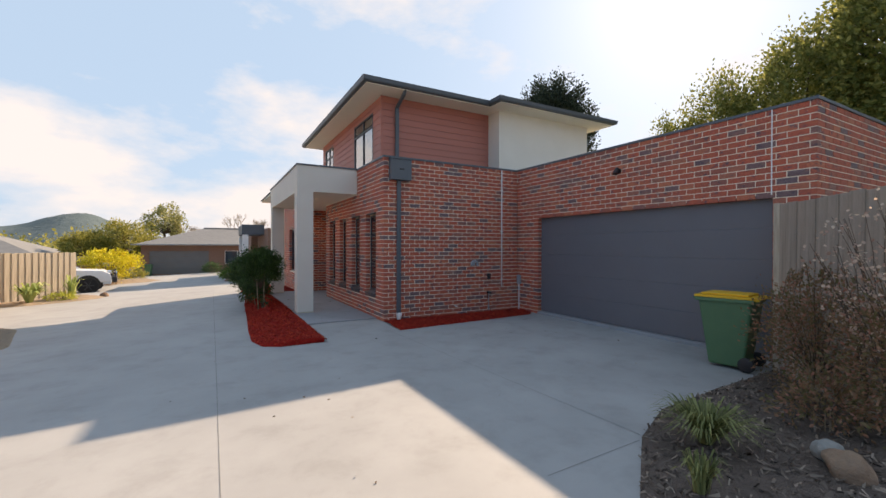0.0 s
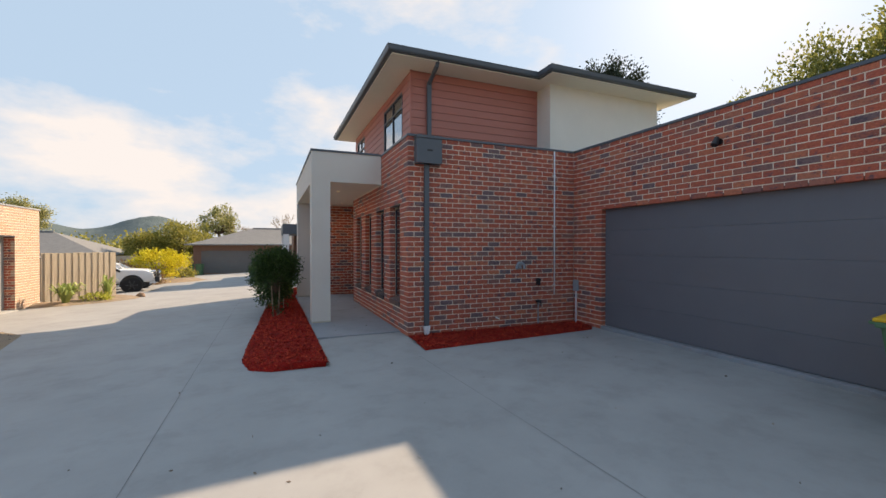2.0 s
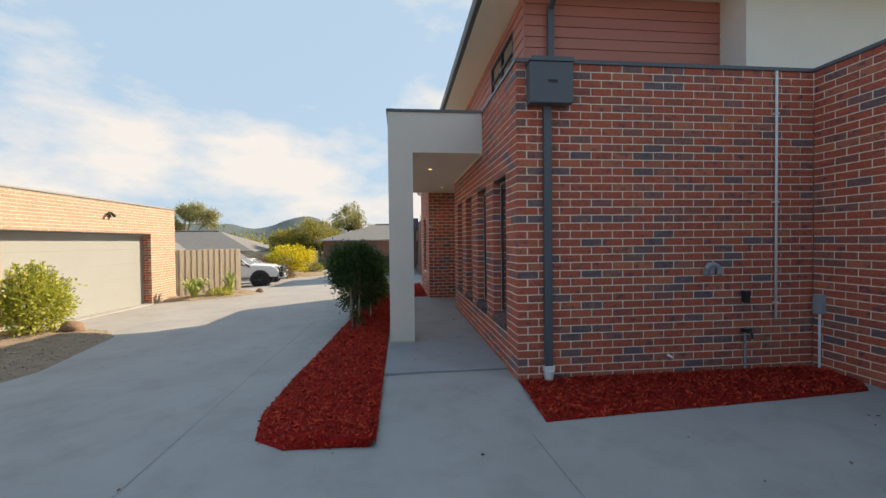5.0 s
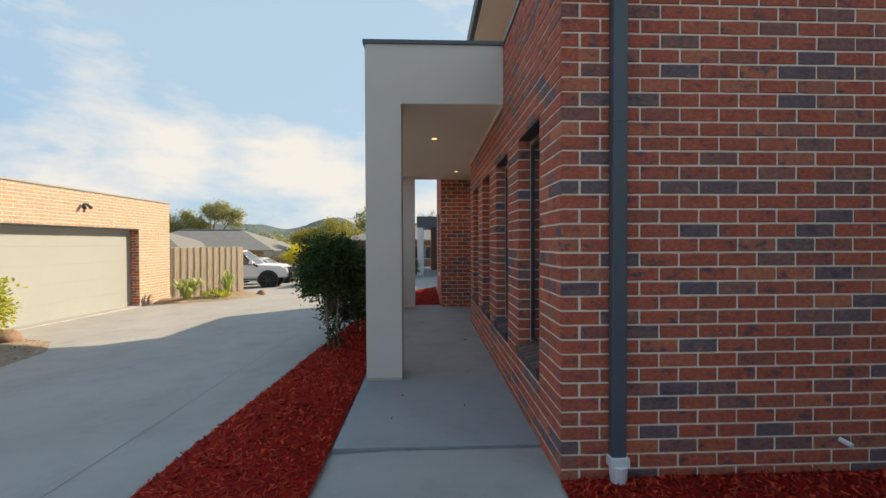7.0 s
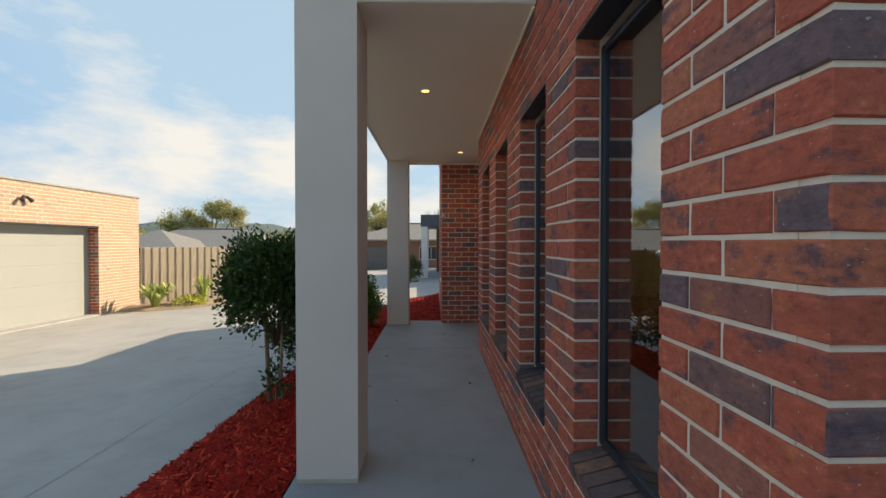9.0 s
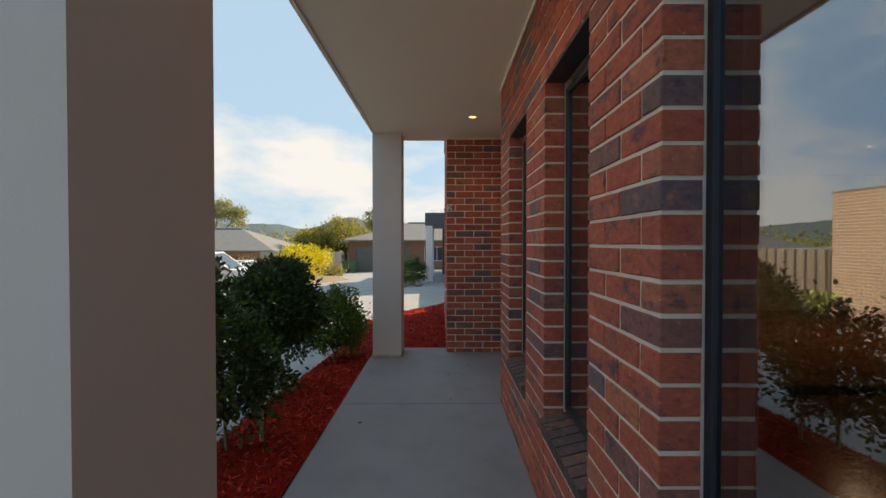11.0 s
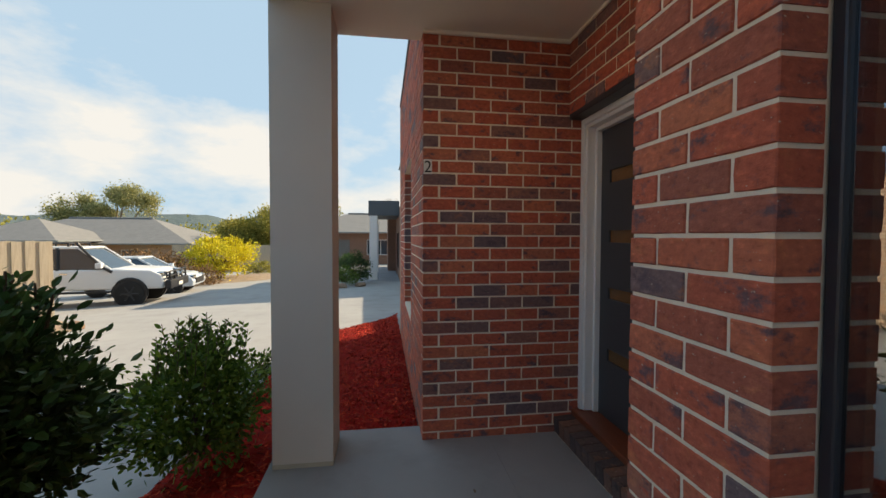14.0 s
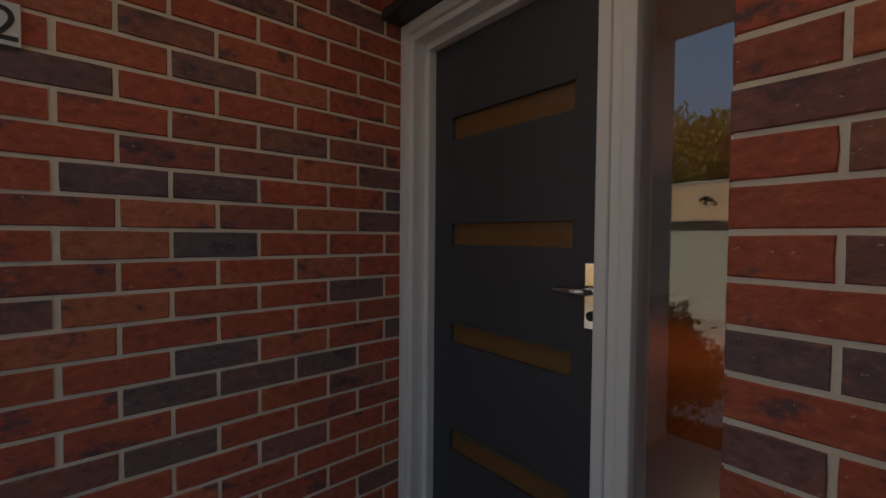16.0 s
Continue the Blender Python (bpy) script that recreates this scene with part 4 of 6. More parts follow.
framed_window("window_6", Vector((UX - 0.005, 2.95, 3.72)), Y, -X, 1.75, 1.56, ([0.87], 1.2), "dark framed upper window with a transom")
framed_window("window_7", Vector((UX - 0.005, 7.3, 3.72)), Y, -X, 1.2, 1.56, ([0.6], 1.2), "small dark framed upper window")
structure("wall_upper_render", Mesh().box(RX, RY, 3.1, 7.95, RY + 0.2, UZ).box(RX, RY + 0.2, 3.1, RX + 0.2, UY + 0.05, UZ).box(7.75, RY + 0.2, 3.1, 7.95, 10.4, UZ), M_UPPER, "cream rendered upper wall", "wall")
structure("ceiling_upper", Mesh().box(UX + 0.2, UY + 0.2, 3.2, 7.75, 8.85, 3.3).box(UX + 0.2, UY + 0.2, 5.4, 7.75, 8.85, 5.45), M_PLASTER, "upper room floor and ceiling", "ceiling")

EAVES = [(0.2, 1.69), (3.9, 1.69), (3.9, 1.18), (8.5, 1.18), (8.5, 11.0), (2.8, 11.0), (2.8, 9.42), (0.2, 9.42)]


def hip(x0, y0, x1, y1, z, slope):
    """A hipped roof over a rectangle."""
    w, d = x1 - x0, y1 - y0
    r = min(w, d) / 2
    if w > d:
        a, b = (x0 + r, (y0 + y1) / 2), (x1 - r, (y0 + y1) / 2)
        fs = [(0, 1, 5, 4), (1, 2, 5), (2, 3, 4, 5), (3, 0, 4)]
    else:
        a, b = ((x0 + x1) / 2, y0 + r), ((x0 + x1) / 2, y1 - r)
        fs = [(0, 1, 4), (1, 2, 5, 4), (2, 3, 5), (3, 0, 4, 5)]
    return Mesh().add([(x0, y0, z), (x1, y0, z), (x1, y1, z), (x0, y1, z), (*a, z + r * slope), (*b, z + r * slope)], fs)


def gutter_run(pts, z, parent, name="gutter", mat=None):
    for (x0, y0), (x1, y1) in zip(pts, pts[1:] + pts[:1]):
        d = Vector((x1 - x0, y1 - y0, 0))
        l = d.length
        d.normalize()
        n = Vector((d.y, -d.x, 0))
        sec = [(0.0, 0.0), (0.085, 0.0), (0.105, 0.03), (0.115, 0.1), (0.125, 0.115), (0.11, 0.12), (0.1, 0.105), (0.0, 0.1)]
        vs = [Vector((x0, y0, z)) - d * 0.0 + d * (s * l + (1 if s else -1) * p) + n * p + Z * q for s in (0, 1) for p, q in sec]
        k = len(sec)
        g = Mesh().add(vs, [tuple(range(k)), tuple(range(2 * k - 1, k - 1, -1))] + [(i, i + k, (i + 1) % k + k, (i + 1) % k) for i in range(k)])
        part(name, g, mat or M_GUN, parent)


roof = thing("hipped_roof", "low dark grey hipped roof with wide cream eaves and steel gutters", "roof", kind="structure")
part("soffit", Mesh().prism(EAVES[:], UZ, UZ + 0.02), M_SOFFIT, roof)
part("fascia", Mesh().prism([(x, y) for x, y in EAVES], UZ + 0.0205, UZ + 0.14), M_GUN, roof)
part("roof_sheet", hip(0.1, 1.59, 8.6, 9.5, UZ + 0.15, 0.3), M_ROOF, roof)
part("roof_sheet", hip(3.8, 1.08, 8.6, 11.1, UZ + 0.151, 0.3), M_ROOF, roof)
gutter_run(EAVES, UZ + 0.03, roof)

# downpipe with rainwater head
dp = thing("downpipe", "dark grey steel downpipe with a box rainwater head", "downpipe")
part("rain_head", Mesh().box(0.11, -0.15, 2.93, 0.57, -0.004, 3.355, 0.006).box(0.095, -0.165, 3.355, 0.585, -0.002, 3.375, 0.004).box(0.115, -0.16, 3.375, 0.575, -0.004, 3.405, 0.003), M_GUN, dp)
part("overflow_slot", Mesh().box(0.3, -0.1515, 3.135, 0.4, -0.148, 3.165), M_BLACK, dp, "black overflow slot")
part("overflow_lip", Mesh().box(0.292, -0.156, 3.165, 0.408, -0.149, 3.172), M_GUN, dp)
part("pipe", Mesh().box(0.284, -0.06, 0.13, 0.37, -0.006, 2.93, 0.006), M_GUN, dp)
part("pipe_joint", Mesh().box(0.281, -0.063, 2.1, 0.373, -0.004, 2.115, 0.002), M_GUN, dp)
part("pipe_joint", Mesh().box(0.281, -0.063, 0.72, 0.373, -0.004, 0.735, 0.002), M_GUN, dp)
part("pvc_foot", Mesh().box(0.27, -0.075, 0.09, 0.385, -0.002, 0.15, 0.006).tube([(0.328, -0.04, 0.1), (0.328, -0.04, 0.0)], [0.055, 0.045], 14), M_PVC, dp, "white PVC pipe foot")
dpu = thing("downpipe", "dark grey steel downpipe from the eaves", "downpipe")
part("pipe", Mesh().box(1.19, UY - 0.09, 3.4, 1.29, UY - 0.03, 5.3, 0.006), M_GUN, dpu)
part("offset", Mesh().tube([(1.24, UY - 0.06, 5.28), (1.24, UY - 0.55, 5.5), (1.24, UY - 0.6, 5.62)], 0.05, 8), M_GUN, dpu)


# ---- fittings on the brickwork ----
t = thing("wall_pipe", "thin white electrical conduit on the brick wall", "conduit")
part("pipe", Mesh().tube([(3.02, -0.03, 0.57), (3.02, -0.03, TOP - 0.02)], 0.014, 8), M_PVC, t, "", True)
for z in (0.75, 1.9, 2.9):
    part("clip", Mesh().box(2.995, -0.046, z, 3.045, -0.003, z + 0.02, 0.002), M_PVC, t)
t = thing("hose_reel_bracket", "grey curved hose hanger on the brick wall", "hose hanger")
arc = [(2.215 + 0.085 * math.cos(a), -0.06, 1.13 + 0.08 * math.sin(a)) for a in np.linspace(-0.5, math.pi + 0.5, 14)]
part("bracket", Mesh().tube(arc, 0.027, 8), M_GREYPLASTIC, t, "", True)
part("plate", Mesh().box(2.18, -0.05, 1.1, 2.25, -0.003, 1.23, 0.01), M_GREYPLASTIC, t)
t = thing("garden_tap", "brass garden tap and copper gas pipes on the brick wall", "tap")
part("pipe", Mesh().tube([(2.63, -0.04, 0.03), (2.63, -0.04, 0.5)], 0.012, 8), M_GREYPLASTIC, t)
part("valve", Mesh().box(2.585, -0.09, 0.44, 2.675, -0.02, 0.485, 0.01).tube([(2.63, -0.09, 0.46), (2.63, -0.13, 0.43), (2.63, -0.135, 0.38)], 0.014, 8), M_BLACK, t, "dark valve")
part("tap_head", Mesh().tube([(2.6, -0.06, 0.88), (2.66, -0.06, 0.88)], 0.03, 10).box(2.61, -0.09, 0.77, 2.65, -0.005, 0.9, 0.008), M_BLACK, t, "dark tap head")
t = thing("power_outlet_box", "grey electrical box on a white conduit", "electrical box")
part("box", Mesh().box(GAR - 0.07, -0.16, 0.63, GAR - 0.004, 0.0 - 0.06, 0.85, 0.008), M_GREYPLASTIC, t)
part("conduit", Mesh().tube([(GAR - 0.03, -0.11, 0.0), (GAR - 0.03, -0.11, 0.63)], 0.013, 8), M_PVC, t, "white conduit")
t = thing("pipe_stub", "short white pipe stub at the foot of the brick wall", "pipe stub")
part("stub", Mesh().tube([(1.72, 0.0, 0.2), (1.74, -0.06, 0.185)], 0.016, 8), M_PVC, t)


def wall_spot(x, y, z, s, name_label, heads=(-1, 1)):
    t = thing("wall_spotlight", name_label, "spotlight", group="garage wall spotlights")
    part("base", Mesh().tube([(x, y, z), (x + s * 0.03, y, z)], 0.045, 12), M_BLACK, t)
    part("arm", Mesh().tube([(x + s * 0.03, y, z), (x + s * 0.08, y, z + 0.05)], 0.015, 8), M_BLACK, t)
    for k in heads:
        part("head", Mesh().tube([(x + s * 0.06, y + k * 0.03, z + 0.05), (x + s * 0.12, y + k * 0.12, z - 0.06)], [0.03, 0.045], 12), M_BLACK, t)


wall_spot(GAR - 0.004, -2.95, 2.95, -1, "small black spotlight on the garage wall", (0,))
structure("expansion_joint", Mesh().box(GAR - 0.003, -5.355, 2.25, GAR + 0.02, -5.34, TOP - 0.01), M_PVC, "pale sealed expansion joint in the brickwork", "joint")

# ---- plants ----
def leaf_mesh(name, pts, dirs, size, mat, seed, wide=0.5, fold=0.25):
    """Many small pointed leaves: pts their feet, dirs the way they point."""
    rng = np.random.default_rng(seed)
    n = len(pts)
    d = dirs / np.maximum(np.linalg.norm(dirs, axis=1, keepdims=True), 1e-6)
    r = rng.normal(size=(n, 3))
    s = np.cross(d, r)
    s /= np.maximum(np.linalg.norm(s, axis=1, keepdims=True), 1e-6)
    u = np.cross(s, d)
    l = (size * rng.uniform(0.6, 1.3, n))[:, None]
    w = l * wide / 2
    q = np.stack([pts, pts + d * l * 0.35 + s * w + u * w * fold, pts + d * l * 0.75 + s * w * 0.75 + u * w * fold, pts + d * l, pts + d * l * 0.75 - s * w * 0.75 + u * w * fold, pts + d * l * 0.35 - s * w + u * w * fold], 1)
    f = np.array([(0, 1, 2, 3), (0, 3, 4, 5)])[None] + (np.arange(n) * 6)[:, None, None]
    me = bpy.data.meshes.new(name)
    me.from_pydata(q.reshape(-1, 3).tolist(), [], f.reshape(-1, 4).tolist())
    me.materials.append(mat)
    return me


def crown_points(center, radii, clumps, per, spread, seed, low=-0.8):
    """Leaf feet in clumps spread unevenly through an ellipsoid."""
    rng = np.random.default_rng(seed)
    c = rng.normal(size=(clumps * 3, 3))
    c /= np.linalg.norm(c, axis=1, keepdims=True)
    c = c[c[:, 2] > low][:clumps]
    c *= rng.uniform(0.45, 1.0, (len(c), 1)) ** 0.6 * (1 + 0.16 * np.sin(c[:, :1] * 5 + c[:, 1:2] * 4 + seed))
    p = (c[:, None, :] + rng.normal(0, spread, (len(c), per, 3))).reshape(-1, 3)
    d = p + rng.normal(0, 0.7, p.shape) + np.array([0, 0, 0.25])
    return p * np.array(radii) + np.array(center), d, c * np.array(radii) + np.array(center)


def shrub(name, x, y, z, trunk_h, center_h, radii, clumps, per, leaf, mat, label, category, seed, stems=3, stem_r=0.014, spread=0.16, group="", stake=False, bark=None, wide=0.5, spikes=0, low=-0.8, shoot=0.2, lean=0.0):
    """A shrub or small tree: stems, limbs to its clumps, a crown of leaves."""
    t = thing(name, label, category, pose(x, y, z), group)
    rng = random.Random(seed)
    p, d, cl = crown_points((lean, 0, center_h), radii, clumps, per, spread, seed, low)
    shoots = []
    if spikes:
        extra, ed = [], []
        for k in range(spikes):
            a, r = rng.uniform(0, math.tau), rng.uniform(0.2, 0.75)
            b = np.array([lean + radii[0] * r * math.cos(a), radii[1] * r * math.sin(a), center_h + radii[2] * math.sqrt(1 - r * r)])
            h, sx, sy = rng.uniform(0.5, 1.0) * shoot, rng.uniform(-0.25, 0.25), rng.uniform(-0.25, 0.25)
            shoots.append((b, b + np.array([sx * h, sy * h, h])))
            for j in range(18):
                w = j / 17
                extra.append(b + np.array([sx * h * w, sy * h * w, h * w - 0.03]))
                ed.append([math.cos(j * 2.4), math.sin(j * 2.4), 0.75])
        p, d = np.vstack([p, extra]), np.vstack([d, ed])
    g = Mesh()
    for k in range(stems):
        a = rng.uniform(0, math.tau)
        bx, by = 0.05 * math.cos(a) * (stems > 1), 0.05 * math.sin(a) * (stems > 1)
        tx, ty = lean + 0.22 * radii[0] * math.cos(a), 0.22 * radii[1] * math.sin(a)
        g.tube([(bx, by, -0.05), ((bx + tx) / 2 + rng.uniform(-0.02, 0.02), (by + ty) / 2, trunk_h * 0.6), (tx, ty, center_h - radii[2] * 0.2)], [stem_r, stem_r * 0.85, stem_r * 0.5], 7)
    part("trunk", g, bark or M_TRUNK, t, "pale slim trunk", True)
    g = Mesh()
    for k in range(0, len(cl), max(1, len(cl) // 26)):
        c = cl[k]
        g.tube([(lean * 0.6, 0, min(trunk_h, center_h)), (c[0] * 0.5, c[1] * 0.5, (trunk_h + c[2]) / 2 + 0.03), tuple(c)], [stem_r * 0.55, stem_r * 0.4, stem_r * 0.15], 5, False)
    for a, b in shoots:
        g.tube([tuple(a - np.array([0, 0, 0.08])), tuple(b)], [stem_r * 0.3, stem_r * 0.15], 5, False)
    part("branching", g, M_TWIG, t)
    ob = new("crown", leaf_mesh("crown", p, d, leaf, mat, seed, wide))
    ob.parent = t
    if stake:
        part("stake", Mesh().tube([(0.22, 0.06, -0.05), (0.22, 0.06, 0.62)], 0.014, 6), M_WOOD, t, "thin timber stake")
    return t


def bed_z(x, y):
    return ground_z(x, y) + 0.09


GRP = "shrubs along the porch path"
shrub("standard_shrub", -2.05, 3.17, bed_z(-2, 3.1), 0.5, 1.04, (0.45, 0.45, 0.43), 600, 30, 0.04, M_LEAF, "round-headed dark green evergreen shrub on pale stems", "shrub", 11, 3, 0.017, 0.13, GRP, low=-0.68)
shrub("shrub", -2.08, 4.2, bed_z(-2, 4.2), 0.2, 0.52, (0.35, 0.34, 0.4), 170, 22, 0.05, M_LEAF, "low dark green evergreen shrub with open twigs beside a stake", "shrub", 12, 1, 0.016, 0.2, GRP, True, spikes=10)
shrub("standard_shrub", -2.06, 5.38, bed_z(-2, 5.4), 0.4, 0.82, (0.41, 0.41, 0.45), 470, 28, 0.046, M_LEAF, "dark green evergreen shrub leaning on a single trunk", "shrub", 13, 1, 0.028, 0.14, GRP, spikes=46, shoot=0.16, lean=-0.12)
shrub("shrub", -1.89, 6.6, bed_z(-2, 6.6), 0.15, 0.42, (0.36, 0.34, 0.34), 230, 26, 0.042, M_LEAF2, "young bright green evergreen shrub with upright tips", "shrub", 14, 2, 0.014, 0.17, GRP, spikes=40, shoot=0.3)
shrub("shrub", -2.0, 8.1, bed_z(-2, 8.0), 0.08, 0.2, (0.16, 0.16, 0.16), 26, 18, 0.045, M_LEAF2, "small green seedling shrub in red mulch", "shrub", 15, 2, 0.006, 0.2, GRP)
shrub("ground_sucker", -2.2, 5.3, bed_z(-2.2, 5.3), 0.05, 0.16, (0.22, 0.22, 0.16), 22, 14, 0.05, M_LEAF, "sparse low leaves at the foot of a shrub", "shrub", 16, 2, 0.006, 0.25)
shrub("ground_sucker", -2.0, 3.12, bed_z(-2.0, 3.1), 0.05, 0.2, (0.12, 0.12, 0.2), 12, 10, 0.05, M_LEAF, "sparse low leaves at the foot of a shrub", "shrub", 17, 2, 0.006, 0.25)
shrub("lime_shrub", -8.6, 4.75, ground_z(-8.6, 4.7) + 0.05, 0.15, 0.62, (0.5, 0.5, 0.58), 230, 24, 0.075, M_LIME, "lime green leafy shrub on dry soil", "shrub", 21, 4, 0.02, 0.2, spikes=26, shoot=0.4)
shrub("wattle", -9.3, 27.2, ground_z(-9, 27) + 0.0, 0.4, 1.2, (1.65, 1.3, 0.9), 90, 70, 0.1, M_WATTLE, "wattle covered in bright yellow blossom", "wattle", 22, 5, 0.05, 0.15, wide=0.8, spikes=34, shoot=0.4)
shrub("russet_hedge", -11.6, 25.6, ground_z(-11.6, 25), 0.3, 0.75, (1.5, 0.9, 0.75), 130, 20, 0.12, M_REDLEAF, "bare russet shrubs beside the parked cars", "hedge", 23, 6, 0.02, 0.16)
shrub("russet_hedge", -13.6, 27.5, ground_z(-13.6, 27), 0.3, 0.8, (1.8, 1.0, 0.9), 130, 20, 0.13, M_REDLEAF, "bare russet shrubs beside the parked cars", "hedge", 24, 6, 0.02, 0.16)
shrub("russet_hedge", -9.5, 24.7, ground_z(-9.5, 24.7), 0.2, 0.42, (1.0, 0.7, 0.5), 90, 18, 0.09, M_REDLEAF, "bare russet shrubs beside the parked cars", "hedge", 29, 6, 0.015, 0.18)
shrub("clipped_hedge", -8.6, 31.5, ground_z(-8, 31), 0.1, 0.3, (1.0, 0.7, 0.42), 120, 18, 0.1, M_OLIVE, "low clipped green hedge", "hedge", 25, 4, 0.02, 0.14)
shrub("dark_shrub", -1.9, 21.6, ground_z(-2, 21), 0.2, 0.6, (0.6, 0.6, 0.62), 130, 22, 0.075, M_LEAF, "dark rounded shrub by the next portico", "shrub", 26, 3, 0.02, 0.16)
shrub("dark_shrub", -2.3, 20.6, ground_z(-2, 20), 0.15, 0.35, (0.5, 0.5, 0.35), 80, 20, 0.07, M_LEAF2, "low green shrub by the next portico", "shrub", 27, 3, 0.02, 0.16)
shrub("dark_shrub", -3.3, 34.8, ground_z(-3, 34), 0.2, 0.5, (0.7, 0.6, 0.5), 90, 18, 0.1, M_LEAF, "dark shrub beside a garage", "shrub", 28, 3, 0.02, 0.16)
shrub("flowering_shrub", 1.35, -6.62, 0.02, 0.1, 0.24, (0.34, 0.3, 0.22), 70, 16, 0.04, M_RUSSET, "low russet shoots in weathered bark", "shrub", 33, 5, 0.006, 0.22)
# the tall flowering shrub by the side fence
shrub("flowering_shrub", 2.2, -6.28, 0.02, 0.2, 0.62, (0.46, 0.46, 0.6), 300, 20, 0.036, M_RUSSET, "tangled russet and green shrub against the paling fence", "shrub", 31, 8, 0.012, 0.17, spikes=14)
shrub("flowering_shrub", 1.72, -7.1, 0.02, 0.2, 0.6, (0.58, 0.52, 0.64), 320, 20, 0.036, M_RUSSET, "tangled russet and green shrub against the paling fence", "shrub", 32, 8, 0.012, 0.17)


def blossom_spray(x, y, z, h, lean, seed):
    t = thing("blossom_spray", "tall sprays of pale blossom above the shrub", "blossom", pose(x, y, z), "blossom sprays")
    rng = random.Random(seed)
    g = Mesh()
    pts, ds = [], []
    for k in range(7):
        a = lean + rng.uniform(-0.7, 0.7)
        q = [(0, 0, 0)]
        for j in range(1, 7):
            w = j / 6
            q.append((math.cos(a) * 0.35 * w * w + rng.uniform(-0.02, 0.02), math.sin(a) * 0.35 * w * w + rng.uniform(-0.02, 0.02), h * w * rng.uniform(0.92, 1.0)))
        g.tube(q, [0.006 - 0.0007 * j for j in range(7)], 5)
        for j in range(4, 7):
            for i in range(5):
                c = np.array(q[j]) + np.array([rng.gauss(0, 0.045), rng.gauss(0, 0.045), rng.gauss(-0.06, 0.07)])
                pts.append(c)
                ds.append([rng.gauss(0, 1), rng.gauss(0, 1), rng.gauss(0.3, 1)])
    part("stems", g, M_TWIG, t)
    ob = new("blossom", leaf_mesh("blossom", np.array(pts), np.array(ds), 0.03, M_BLOOM, seed, 0.9))
    ob.parent = t


for i, (x, y, h) in enumerate(((1.95, -6.85, 1.75), (1.75, -7.0, 1.35), (1.55, -7.2, 1.85), (1.62, -6.95, 1.1), (1.4, -7.15, 1.4), (1.8, -6.75, 1.5), (1.3, -7.3, 1.6))):
    blossom_spray(x, y, 0.1, h, 2.6, 40 + i)


def tuft(name, x, y, z, n, h, spread, label, category, mat, seed, width=0.008):
    t = thing(name, label, category, pose(x, y, z))
    rng = random.Random(seed)
    g = Mesh()
    for k in range(n):
        a, w, l = rng.uniform(0, math.tau), rng.uniform(0.15, 1) * spread, h * rng.uniform(0.6, 1.1)
        d, s = Vector((math.cos(a), math.sin(a), 0)), Vector((-math.sin(a), math.cos(a), 0)) * width
        b = d * rng.uniform(0, 0.05)
        p1, p2, p3 = b + d * w * 0.25 + Z * l * 0.55, b + d * w * 0.65 + Z * l * 0.9, b + d * w + Z * l * rng.uniform(0.55, 0.9)
        g.add([b - s, b + s, p1 + s * 0.9, p1 - s * 0.9, p2 + s * 0.6, p2 - s * 0.6, p3], [(0, 1, 2, 3), (3, 2, 4, 5), (5, 4, 6)])
    part("leafage", g, mat, t, kind="stuff")


tuft("grass_tuft", 0.2, -6.3, 0.05, 340, 0.3, 0.44, "arching tuft of pale green grass", "grass tuft", M_BLADE, 51)
tuft("grass_tuft", -0.46, -6.63, 0.04, 90, 0.24, 0.16, "small upright tuft of pale green grass", "grass tuft", M_BLADE, 52)
tuft("grass_tuft", -0.5, -7.5, 0.04, 160, 0.3, 0.3, "arching tuft of pale green grass", "grass tuft", M_BLADE, 53)
tuft("agave", -8.7, 11.5, ground_z(-8.7, 11.5) + 0.03, 80, 0.78, 0.66, "fleshy green agave rosette by the fence", "agave", M_AGAVE, 54, 0.06)
tuft("yucca", -7.75, 12.3, ground_z(-7.7, 12.3) + 0.03, 44, 0.95, 0.45, "spiky lime green yucca by the fence", "yucca", M_AGAVE, 55, 0.03)
shrub("lime_groundcover", -8.0, 12.0, ground_z(-8, 12) + 0.02, 0.05, 0.14, (0.42, 0.35, 0.16), 40, 18, 0.07, M_LIME, "low lime green groundcover by the fence", "groundcover", 56, 1, 0.008, 0.2)


def rock(name, x, y, z, r, mat, label, seed):
    bm = bmesh.new()
    bmesh.ops.create_icosphere(bm, subdivisions=3, radius=1)
    for v in bm.verts:
        k = 1 + 0.28 * noise.noise(v.co * 1.3 + Vector((seed, 0, 0))) + 0.1 * noise.noise(v.co * 4 + Vector((seed, 3, 0)))
        v.co = Vector((v.co.x * r[0], v.co.y * r[1], v.co.z * r[2])) * k
    me = bpy.data.meshes.new(name)
    bm.to_mesh(me)
    bm.free()
    me.materials.append(mat)
    ob = new(name, me)
    ob.matrix_world = pose(x, y, z, 0, 0, seed * 50)
    me.polygons.foreach_set("use_smooth", [True] * len(me.polygons))
    return tagged(ob, label, "rock")


rock("garden_rock", 0.58, -7.0, 0.08, (0.15, 0.12, 0.11), M_ROCK, "rounded brown garden rock on bark", 1)
# the rear rock's paleness is sunlight put into its colour
rock("garden_rock", 0.72, -6.86, 0.09, (0.1, 0.09, 0.095), M_PALEROCK, "garden rock on bark, coloured pale for sunlight on it", 2)
rock("garden_rock", -8.05, 5.0, ground_z(-8, 5.0) + 0.13, (0.26, 0.18, 0.15), M_ROCK, "flat brown boulder on dry soil", 3)
rock("garden_rock", -6.95, 13.2, ground_z(-7, 13.2) + 0.06, (0.14, 0.1, 0.12), M_ROCK, "small brown rock by the fence bed", 4)
